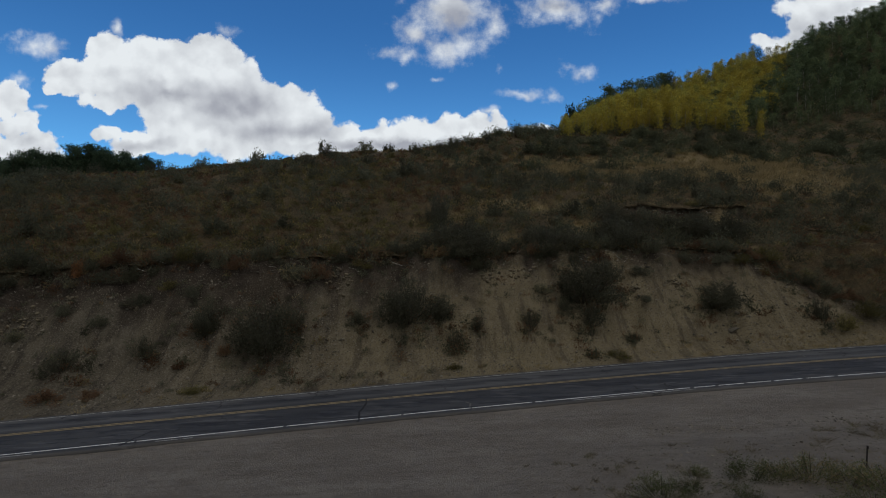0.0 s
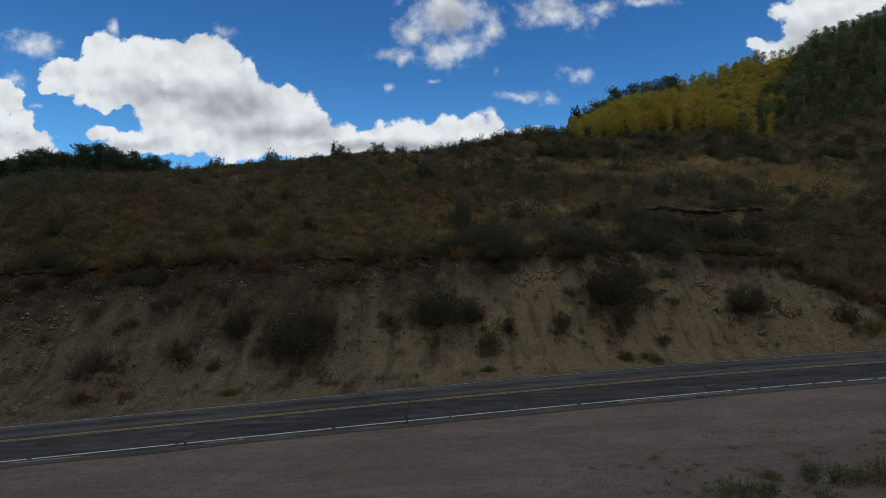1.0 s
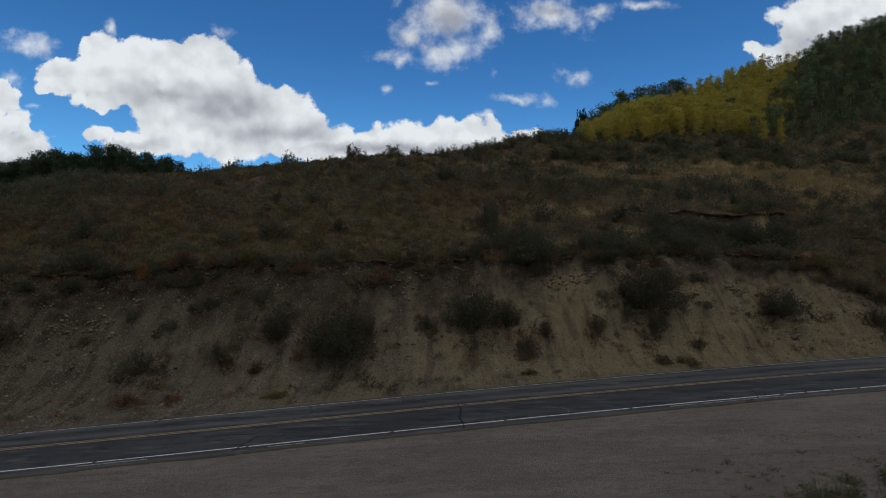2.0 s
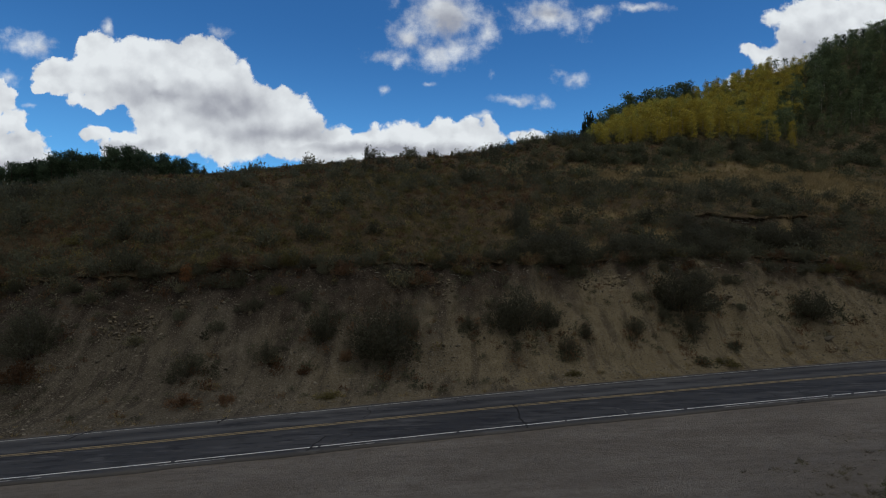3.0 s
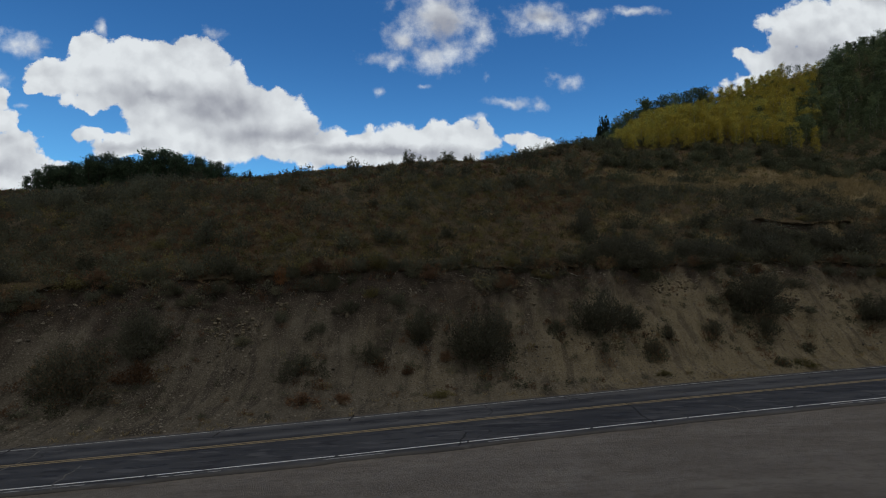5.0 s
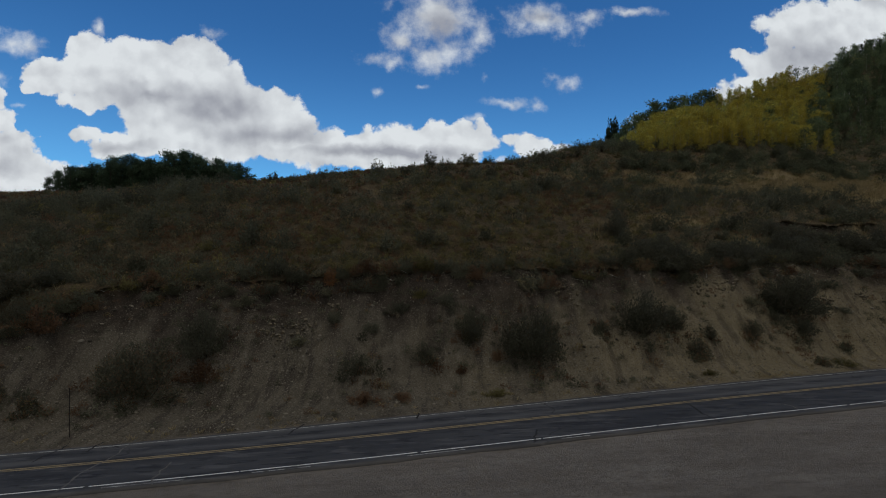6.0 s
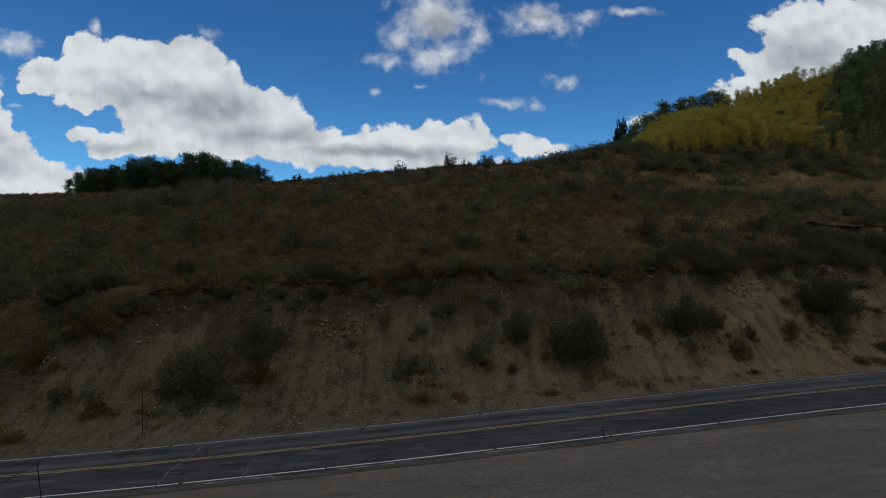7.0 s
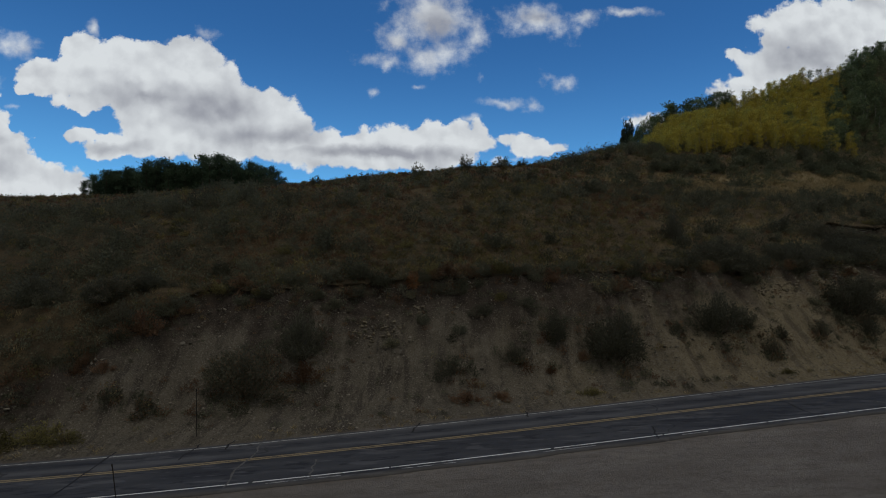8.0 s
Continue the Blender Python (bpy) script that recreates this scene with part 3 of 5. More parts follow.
# ---- the road ----
def ribbon(name, x0, x1, low, high, lift, material, step=0.8, columns=2, thick=0.0):
    """A strip that follows the road between two lines y = low(x) and y = high(x)."""
    xs = np.linspace(x0, x1, max(2, int((x1 - x0) / step) + 1))
    w = np.linspace(0, 1, columns)
    gx, gw = np.meshgrid(xs, w)
    gy = low(gx) * (1 - gw) + high(gx) * gw
    crown = 0.02 * np.abs(gy - centre_y(gx))
    gz = road_z(gx) - crown * 0.3 + lift
    n, m = gx.shape
    idx = np.arange(n * m).reshape(n, m)
    faces = np.stack([idx[:-1, :-1], idx[:-1, 1:], idx[1:, 1:], idx[1:, :-1]], -1).reshape(-1, 4)
    verts = np.stack([gx, gy, gz], -1).reshape(-1, 3)
    if thick:
        k = len(verts)
        verts = np.concatenate([verts, verts - (0, 0, thick)])
        rim = [(idx[0, :-1], idx[0, 1:]), (idx[-1, 1:], idx[-1, :-1])]
        for a, b in rim:
            faces = np.concatenate([faces, np.stack([a + k, b + k, b, a], -1)])
    return mesh_from(name, verts, faces, material), verts[:, 0], verts[:, 1]


def wander(line, seed, size):
    return lambda x: line(x) + size * fbm(x * 0.7, x * 0 + 2.0, seed)


mesh, gx, gy = ribbon("road", -420, 420, wander(lambda x: near_y(x) - 0.72, 51, 0.14), wander(lambda x: far_y(x) + 0.36, 52, 0.12), 0.0, ASPHALT, 1.2, 26, 0.12)
lane = np.abs(gy - centre_y(gx))
paint(mesh, "across", np.clip(np.exp(-((lane - 0.95) / 0.35) ** 2) * 0.8 + np.exp(-((lane - 2.7) / 0.35) ** 2) * 0.8, 0, 1) * np.where(gy > centre_y(gx), 1.0, 0.2))
paint(mesh, "dust", np.maximum(ease(0.1, 0.75, near_y(gx) - gy) * 0.7, ease(0.05, 0.4, gy - far_y(gx)) * 0.8))
road = tagged(new("road", mesh), "two-lane worn grey asphalt road with cracks and patches", "road", kind="structure")


def stripe(name, x0, x1, line, offset, width, material, label, lift=0.006, parent=road):
    mesh, _, _ = ribbon(name, x0, x1, lambda x: line(x) + offset - width / 2, lambda x: line(x) + offset + width / 2, lift, material)
    ob = new(name, mesh)
    ob.parent = parent
    return tagged(ob, label)


for side in (-0.115, 0.115):
    stripe("centre_line", -420, 420, centre_y, side, 0.15, YELLOW_PAINT, "worn yellow painted line")
stripe("edge_line", -420, 420, far_y, 0.0, 0.09, DIM_PAINT, "worn white painted line")

# the near edge line is broken where the asphalt has cracked, and an older line shows beside it
rng = np.random.RandomState(3)
start = -160.0
while start < 160:
    length = rng.uniform(1.2, 2.2) if 9 < start < 24 else rng.uniform(4.0, 11.0)
    stripe("edge_line", start, start + length, near_y, 0.0, 0.11, WHITE_PAINT, "worn white painted line")
    start += length + (rng.uniform(0.18, 0.4) if 9 < start < 24 else rng.uniform(0.08, 0.25))
for x0, x1 in ((-36.6, -33.0), (-30.0, -27.2), (-22.5, -19.5), (7.5, 9.2), (9.6, 15.2), (-14.2, -12.5)):
    stripe("old_edge_line", x0, x1, near_y, -0.33, 0.09, OLD_PAINT, "faded older white line")


def crack_strip(x, y0, y1, seed, wide=0.10):
    """A tar-filled or open crack that runs across the road from y0 to y1, offsets from the yellow line."""
    t = np.linspace(0, 1, 14)
    cx = x + 0.35 * fbm(t * 3, t * 0 + seed, 61) + 0.5 * (t - 0.5) * value_noise(np.array([seed * 1.7]), np.array([0.5]), 62)
    cy = centre_y(cx) + y0 + (y1 - y0) * t
    half = wide * (0.35 + 0.4 * np.abs(value_noise(t * 9, t * 0 + seed, 63)))
    z = road_z(cx) - 0.006 * np.abs(cy - centre_y(cx)) + 0.009
    verts = np.concatenate([np.stack([cx - half, cy, z], -1), np.stack([cx + half, cy, z], -1)])
    idx = np.arange(13)
    return mesh_from("crack", verts, np.stack([idx, idx + 14, idx + 15, idx + 1], -1), TAR if seed % 3 else PALE_CRACK)


TAR, PALE_CRACK = worn_paint("tar", (0.018, 0.018, 0.02), (0.03, 0.03, 0.03), 0.6), worn_paint("pale_crack", (0.13, 0.125, 0.12), (0.07, 0.07, 0.07), 0.5)
for k, (x, y0, y1) in enumerate(((-34.6, -3.9, -1.0), (-29.3, 1.8, 3.6), (-40.5, 2.0, 3.7), (-38.6, -3.6, 3.5), (-4.6, -4.2, 0.4), (-15.5, -4.0, -2.0), (1.5, -4.1, -2.4), (-42.5, 1.0, 3.6), (14.0, -3.9, -1.5), (27.0, 1.5, 3.6), (-22.0, 2.4, 3.7), (-47.0, -3.8, 3.5))):
    ob = new("crack", crack_strip(x, y0, y1, k))
    ob.parent = road


# ---- plants: shared shapes ----
def leaves_at(rng, centres, size, corners=4, along=None):
    """Small leaves of three or four corners at the given places, turned at random or roughly along their shoots."""
    n = len(centres)
    a = rng.normal(size=(n, 3))
    if along is not None:
        a = along + 0.42 * a
    a /= np.linalg.norm(a, axis=1)[:, None]
    b = np.cross(a, rng.normal(size=(n, 3)))
    b /= np.linalg.norm(b, axis=1)[:, None] + 1e-9
    s = size * rng.uniform(0.6, 1.4, n)[:, None]
    if corners == 3:
        verts = np.stack([centres + a * s * 1.15, centres - a * s * 0.6 - b * s * 0.6, centres - a * s * 0.6 + b * s * 0.6], 1).reshape(-1, 3)
    else:
        verts = np.stack([centres - a * s, centres - b * s * 0.55, centres + a * s, centres + b * s * 0.55], 1).reshape(-1, 3)
    return verts, np.arange(corners * n).reshape(n, corners)


def sticks(rng, pairs, thick):
    """Thin three-sided tapered twigs from place to place; four-cornered sides."""
    verts, faces = [], []
    for p, q in pairs:
        p, q = np.array(p, float), np.array(q, float)
        way = (q - p) / (np.linalg.norm(q - p) + 1e-9)
        side = np.cross(way, (0.3, 0.2, 0.9))
        side /= np.linalg.norm(side) + 1e-9
        other = np.cross(way, side)
        k = len(verts)
        for end, r in ((p, thick), (q, thick * 0.35)):
            for turn in (0, 2.094, 4.189):
                verts.append(end + r * (math.cos(turn) * side + math.sin(turn) * other))
        faces += [(k + i, k + (i + 1) % 3, k + 3 + (i + 1) % 3, k + 3 + i) for i in range(3)]
    return np.array(verts), np.array(faces)


def bush_shape(rng, leaves, leaf, clumps=9, tall=0.75, sprawl=1.0, corners=4):
    """A bush about one metre across: leafy shoots that fan out from the foot, with gaps and a feathery, uneven outline."""
    shoots = clumps * 3
    turn, out = rng.uniform(0, 6.283, shoots), np.sqrt(rng.uniform(0.0, 1, shoots)) * 0.46 * sprawl
    lobe = 1 + 0.3 * np.sin(2 * turn + rng.uniform(0, 6)) + 0.3 * np.sin(3 * turn + rng.uniform(0, 6))
    out = out * lobe
    ring = np.stack([np.cos(turn), np.sin(turn)], -1)
    high = tall * np.clip(1.02 - 1.9 * (out / sprawl) ** 2, 0.25, 1) * rng.uniform(0.5, 1.15, shoots)
    root = np.concatenate([ring * (0.45 * out)[:, None], np.zeros((shoots, 1))], 1)
    head = np.concatenate([ring * out[:, None], high[:, None]], 1)
    pick = rng.randint(0, shoots, leaves)
    up = rng.uniform(0.12, 1.06, leaves)[:, None]
    way = head[pick] - root[pick]
    centres = root[pick] + way * np.concatenate([up ** 0.7, up ** 0.7, up], 1) + rng.normal(size=(leaves, 3)) * (0.05 + 0.02 * sprawl) * (1.15 - 0.6 * up)
    centres[:, 2] = np.abs(centres[:, 2]) + 0.02
    along = way / (np.linalg.norm(way, axis=1)[:, None] + 1e-9)
    verts, faces = leaves_at(rng, centres, leaf, corners, along)
    bare = rng.choice(shoots, max(6, shoots // 3), replace=False)
    twig = sticks(rng, [(root[k] * 0.5 - (0, 0, 0.08), head[k] * (1.05, 1.05, 1.03)) for k in bare], 0.011)
    return verts, faces, twig


def grass_shape(rng, blades, tall=0.5, blade=0.022):
    root = rng.normal(size=(blades, 3)) * (0.13, 0.13, 0)
    lean = rng.normal(size=(blades, 3)) * (0.16, 0.16, 0) + (0, 0, tall) * rng.uniform(0.6, 1.1, (blades, 1))
    side = np.stack([rng.normal(size=blades), rng.normal(size=blades), np.zeros(blades)], -1)
    side *= (blade / (np.linalg.norm(side, axis=1) + 1e-9))[:, None]
    mid = root + lean * 0.55 + lean * (0.12, 0.12, 0)
    verts = np.stack([root - side, root + side, mid + side, root + lean * 1.1], 1).reshape(-1, 3)
    return verts, np.arange(4 * blades).reshape(blades, 4)


def scatter(name, shapes, x, y, size, height, material, label, category, seed, sink=0.05, tilt=False):
    """Many plants or stones as one object: copies of the shapes at the places x, y."""
    rng = np.random.RandomState(seed)
    z = ground_z(x, y) - sink * size
    verts, faces, tone, count = [], [], [], 0
    pick, turn, tones = rng.randint(0, len(shapes), len(x)), rng.uniform(0, 6.283, len(x)), rng.rand(len(x))
    for k, (v, f) in enumerate(shapes):
        on = np.where(pick == k)[0]
        if not len(on):
            continue
        c, s = np.cos(turn[on])[:, None], np.sin(turn[on])[:, None]
        vx = (v[None, :, 0] * c - v[None, :, 1] * s) * size[on][:, None] + x[on][:, None]
        vy = (v[None, :, 0] * s + v[None, :, 1] * c) * size[on][:, None] + y[on][:, None]
        vz = v[None, :, 2] * (size * height)[on][:, None] + z[on][:, None]
        verts.append(np.stack([vx, vy, vz], -1).reshape(-1, 3))
        faces.append((f[None] + (np.arange(len(on)) * len(v))[:, None, None] + count).reshape(-1, f.shape[1]))
        tone.append(np.repeat(tones[on], len(v)))
        count += len(on) * len(v)
    mesh = mesh_from(name, np.concatenate(verts), np.concatenate(faces), material)
    paint(mesh, "tone", np.concatenate(tone))
    return tagged(new(name, mesh), label, category, kind="stuff")


def thing_from(name, pieces, m, label, category, group=""):
    """A plant as a thing: an Empty at its foot and one mesh for each piece (name, mesh, label)."""
    root = tagged(new(name), label, category, group)
    for piece, mesh, text in pieces:
        ob = new(piece, mesh)
        ob.parent = root
        tagged(ob, text, kind="stuff" if piece == "seed_head" else "")
    root.matrix_world = m
    return root


def places(seed, x0, x1, q0, q1, each, keep):
    """Jittered places over a stretch of the hill, thinned by keep(x, y, q)."""
    rng = np.random.RandomState(seed)
    gx, gq = np.meshgrid(np.arange(x0, x1, each), np.arange(q0, q1, each))
    x = gx.ravel() + rng.uniform(-0.6, 0.6, gx.size) * each
    q = gq.ravel() + rng.uniform(-0.6, 0.6, gx.size) * each
    y = q / 0.975 + far_y(x)
    ok = rng.rand(len(x)) < keep(x, y, q)
    return x[ok], y[ok]


def in_sight(x, y):
    """The hill within reach of the road's curve; the rest lies outside."""
    return (x > -0.92 * y - 33) & (x < 0.98 * y + 6)


def shrubby(x, y, q):
    d = q - 1.5
    return (d > bank_edge(x) + 0.2 + 0.8 * fbm(x * 0.5, y * 0.5, 41)) & in_sight(x, y) & (cover_of("bare", x, y) < 0.35)


rng = np.random.RandomState(11)
LOW = [bush_shape(rng, 105, 0.058, 8, 0.62, 1.1, 3)[:2] for _ in range(8)]
FAR_LOW = [bush_shape(rng, 52, 0.10, 8, 0.6, 1.1, 3)[:2] for _ in range(6)]
THICKET = [bush_shape(rng, 240, 0.040, 16, 0.62, 1.1, 3)[:2] for _ in range(5)]
FINE_THICKET = [bush_shape(rng, 290, 0.034, 20, 0.62, 1.1, 3)[:2] for _ in range(5)]
FULL = [bush_shape(rng, 170, 0.065, 12, 0.75) for _ in range(6)]
GRASS = [grass_shape(rng, 19, 0.5, 0.013) for _ in range(6)]
THIN_GRASS = [grass_shape(rng, 40, 0.42, 0.006) for _ in range(6)]


def patchy(seed, scale, low, high):
    return lambda x, y: ease(low, high, fbm(x * scale, y * scale, seed))


rusty, sagey, olive = patchy(71, 0.055, -0.1, 0.35), patchy(72, 0.07, -0.2, 0.3), patchy(73, 0.06, -0.15, 0.3)
lower_slope = lambda q: 1 - ease(20, 60, q)
near_zone, far_zone = (-118, 88, 1.5, 44), (-150, 124, 44, 104)


def cover(name, zone, each, shapes, keep, size, height, material, label, seed):
    x, y = places(seed, *zone, each, lambda x, y, q: keep(x, y, q) * shrubby(x, y, q))
    r = np.random.RandomState(seed + 1).uniform(*size, len(x))
    return scatter(name, shapes, x, y, r, height, material, label, "undergrowth", seed + 2)


meadow = lambda x, y: 1 - 0.93 * cover_of("meadow", x, y)
cover("rust_brush", near_zone, 0.95, LOW, lambda x, y, q: (0.15 + 0.75 * rusty(x, y)) * np.maximum(1 - ease(10, 30, x), 0.8 * ease(33, 40, x) * (q < 32)) * meadow(x, y), (0.7, 1.5), 0.95, RUST, "low rust-brown autumn brush covering the slope", 101)
cover("sage_brush", near_zone, 0.95, LOW, lambda x, y, q: (0.2 + 0.6 * sagey(x, y)) * meadow(x, y) * (1 - 0.5 * ease(-5, 15, x)) * (1 - 0.45 * ease(-35, -50, x)), (0.7, 1.5), 0.9, SAGE, "low grey-green sagebrush covering the slope", 111)
cover("olive_brush", near_zone, 0.95, LOW, lambda x, y, q: (0.2 + 0.6 * olive(x, y)) * meadow(x, y) * (1 - 0.5 * ease(-5, 15, x)) * (1 - 0.45 * ease(-35, -50, x)), (0.7, 1.6), 0.9, OLIVE, "low olive and yellowing brush covering the slope", 121)
cover("dark_brush", near_zone, 1.7, FINE_THICKET, lambda x, y, q: (0.26 + 0.42 * ease(-8, 14, x) + 0.6 * ease(-34, -50, x)) * meadow(x, y), (1.4, 3.2), 1.0, OAK, "dark green scrub oak brush in thickets", 131)
cover("far_dark_brush", far_zone, 2.7, THICKET, lambda x, y, q: ease(-8, 18, x) * meadow(x, y) * (0.45 + 0.55 * np.maximum(ease(0.1, -0.3, fbm(x * 0.05, y * 0.05, 75)), ease(50, 60, q) * ease(5, 25, x))), (2.0, 4.4), 0.85, FAR_OAK, "dark scrub oak thickets high on the hill", 141)
cover("far_low_brush", far_zone, 1.8, FAR_LOW, lambda x, y, q: 0.38 * ease(15, -8, x), (0.9, 2.0), 0.8, OAK, "small dark scrub oak high on the hill", 145)
cover("far_olive_brush", far_zone, 1.65, FAR_LOW, lambda x, y, q: 0.42 * meadow(x, y), (0.8, 1.5), 0.8, OLIVE, "olive brush high on the hill", 151)
cover("far_rust_brush", far_zone, 1.35, FAR_LOW, lambda x, y, q: 0.5 * meadow(x, y) * (1 - ease(5, 45, x)), (0.8, 1.6), 0.8, RUST, "rust-brown brush high on the hill", 161)
cover("forest_brush", (30, 150, 100, 150), 4.4, THICKET, lambda x, y, q: 0.7 + 0 * x, (1.6, 3.2), 0.8, FAR_OAK, "dark brush under the trees of the hill", 171)

# dry grass: in the meadow, between the shrubs, and along the road
x, y = places(181, -8, 66, 13, 60, 0.55, lambda x, y, q: cover_of("meadow", x, y) * 0.8 * in_sight(x, y))
scatter("meadow_grass", GRASS, x, y, np.random.RandomState(1).uniform(0.9, 1.7, len(x)), 1.0, STRAW, "tan dry meadow grass", "grass", 182)
x, y = places(183, -95, 60, 4, 52, 1.15, lambda x, y, q: shrubby(x, y, q) * (0.12 + 0.25 * ease(-5, 12, x) + 0.45 * ease(0.1, 0.45, fbm(x * 0.12, y * 0.12, 76))))
scatter("slope_grass", GRASS, x, y, np.random.RandomState(2).uniform(0.6, 1.25, len(x)), 1.0, STRAW, "dry grass tufts between the shrubs", "grass", 184)
x, y = places(185, -70, 48, 1.0, 3.2, 0.6, lambda x, y, q: 0.22 + 0.5 * ease(0.1, 0.5, fbm(x * 0.2, y * 0.2, 77)) + 0.6 * ease(24, 32, x))
scatter("verge_grass", GRASS, x, y, np.random.RandomState(3).uniform(0.4, 0.9, len(x)), 0.8, STRAW, "short dry grass along the road's edge", "grass", 186)


# low brush that hangs over the lip in a ragged fringe
hanging = lambda x, y, q: ease(-1.5, -0.3, q - 1.5 - bank_edge(x) + 1.4 * fbm(x * 0.6, y * 0.6, 45)) * (1 - ease(0.6, 1.2, q - 1.5 - bank_edge(x)))
for kind, mat, seed, text in (("lip_brush", OAK, 231, "dark brush hanging over the lip of the bank"), ("lip_weeds", RUST, 234, "brown weeds hanging over the lip of the bank"), ("lip_scrub", SAGE, 237, "grey-green scrub along the lip of the bank")):
    x, y = places(seed, -60, 40, 2.4, 16.5, 0.62, lambda x, y, q: 0.5 * hanging(x, y, q))
    scatter(kind, LOW, x, y, np.random.RandomState(seed).uniform(0.6, 1.7, len(x)), 0.95, mat, text, "undergrowth", seed + 1, 0.12)


# sparse grey and brown weeds on the bare bank
wispy = lambda x, y, q: (q - 1.5 < bank_edge(x)) * (0.10 + 0.75 * ease(-0.05, 0.35, fbm(x * 0.16, y * 0.16, 78)) * (1 - 0.6 * ease(-4, 8, x)) + 0.85 * ease(-4.5, -0.8, q - 1.5 - bank_edge(x)))
for kind, mat, seed, text in (("bank_weeds", RUST, 191, "thin withered brown weeds on the bank"), ("bank_scrub", SAGE, 194, "low sparse grey-green scrub on the bank"), ("bank_brush", OAK, 197, "small dark green scrub on the bank")):
    x, y = places(seed, -60, 36, 2.4, 15.5, 0.85, lambda x, y, q: 0.42 * wispy(x, y, q))
    scatter(kind, LOW, x, y, np.random.RandomState(seed).uniform(0.35, 1.0, len(x)), 0.8, mat, text, "undergrowth", seed + 1)


# ---- single bushes on the bank and on the ridge ----
def bush_meshes(seed, leaves, leaf, clumps, tall, material, sprawl=1.0):
    v, f, twig = bush_shape(np.random.RandomState(seed), leaves, leaf * 1.15, clumps, tall, sprawl, 3)
    foliage = mesh_from("foliage", v, f, material)
    paint(foliage, "tone", np.zeros(len(v)))
    return [("foliage", foliage, ""), ("branch", mesh_from("branch", twig[0], twig[1], TWIG), "bare forked twigs")]


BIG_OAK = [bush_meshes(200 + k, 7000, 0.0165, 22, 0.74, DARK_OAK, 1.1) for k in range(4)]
LIP_OAK = [bush_meshes(210 + k, 2400, 0.021, 30, 0.70, OAK) for k in range(4)]
BIG_SAGE = [bush_meshes(220 + k, 1500, 0.026, 18, 0.62, SAGE) for k in range(3)]
BIG_RUST = [bush_meshes(230 + k, 1500, 0.026, 18, 0.6, RUST) for k in range(2)]
BIG_OLIVE = [bush_meshes(240 + k, 1500, 0.026, 18, 0.6, OLIVE) for k in range(3)]
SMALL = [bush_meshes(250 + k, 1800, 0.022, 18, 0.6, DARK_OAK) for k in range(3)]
FLAME = [bush_meshes(260, 1100, 0.03, 14, 0.8, ORANGE)]
RIDGE = [bush_meshes(270 + k, 700, 0.042, 16, 0.9, OAK) for k in range(4)]
turns = random.Random(5)


def plant(shapes, x, y, wide, high, label, group="bushes on the bank", name="bush"):
    """A bush at a place of the plan, wide and high in metres."""
    z = float(ground_z(x, y)) - 0.06 * wide
    m = Matrix.LocRotScale((x, y, z), Euler((0, 0, turns.uniform(0, 6.28))), (wide, wide, high))
    return thing_from(name, shapes[turns.randrange(len(shapes))], m, label, "bush", group)


skirts = []
DARK, GREY, BROWN, YELLOWISH = "dark green scrub oak bush on the bare bank", "grey-green sagebrush on the bare bank", "brown withering bush on the bare bank", "yellow-green bush at the foot of the bank"
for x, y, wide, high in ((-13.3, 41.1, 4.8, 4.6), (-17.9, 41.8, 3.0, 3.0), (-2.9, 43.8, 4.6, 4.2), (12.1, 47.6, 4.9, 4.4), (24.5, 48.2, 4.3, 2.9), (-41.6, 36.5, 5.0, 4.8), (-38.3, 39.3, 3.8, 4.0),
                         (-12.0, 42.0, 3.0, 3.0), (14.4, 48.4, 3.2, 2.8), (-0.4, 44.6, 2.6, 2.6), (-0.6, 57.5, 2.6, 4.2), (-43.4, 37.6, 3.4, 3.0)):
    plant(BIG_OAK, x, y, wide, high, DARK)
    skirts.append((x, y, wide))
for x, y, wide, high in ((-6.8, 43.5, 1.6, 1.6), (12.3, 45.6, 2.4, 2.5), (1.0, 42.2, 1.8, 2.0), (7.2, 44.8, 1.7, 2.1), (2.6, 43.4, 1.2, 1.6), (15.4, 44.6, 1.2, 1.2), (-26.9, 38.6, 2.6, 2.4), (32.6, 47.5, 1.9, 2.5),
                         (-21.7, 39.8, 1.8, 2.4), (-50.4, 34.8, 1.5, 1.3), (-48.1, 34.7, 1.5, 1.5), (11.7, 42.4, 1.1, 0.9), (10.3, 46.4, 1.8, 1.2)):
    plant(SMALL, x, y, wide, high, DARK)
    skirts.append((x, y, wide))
for x, y, wide, high in ((-23.8, 43.0, 2.0, 1.8), (-20.0, 43.6, 2.2, 1.6), (-29.0, 42.0, 1.6, 1.5), (-31.5, 40.2, 1.5, 1.4), (8.6, 47.4, 1.9, 1.3), (-26.0, 41.2, 1.6, 1.3), (17.6, 47.6, 1.6, 1.0), (-34.6, 43.4, 2.0, 1.4), (18.2, 50.2, 2.2, 1.4)):
    plant(BIG_SAGE, x, y, wide, high, GREY)
for x, y, wide, high in ((-50.6, 39.2, 3.2, 3.2), (-37.8, 37.6, 3.0, 2.2), (-18.8, 39.1, 1.1, 1.1), (-25.9, 35.5, 2.6, 1.3), (-51.7, 36.0, 1.7, 1.3), (-16.0, 40.2, 1.5, 1.2), (-23.2, 35.9, 1.8, 0.9)):
    plant(BIG_RUST, x, y, wide, high, BROWN)
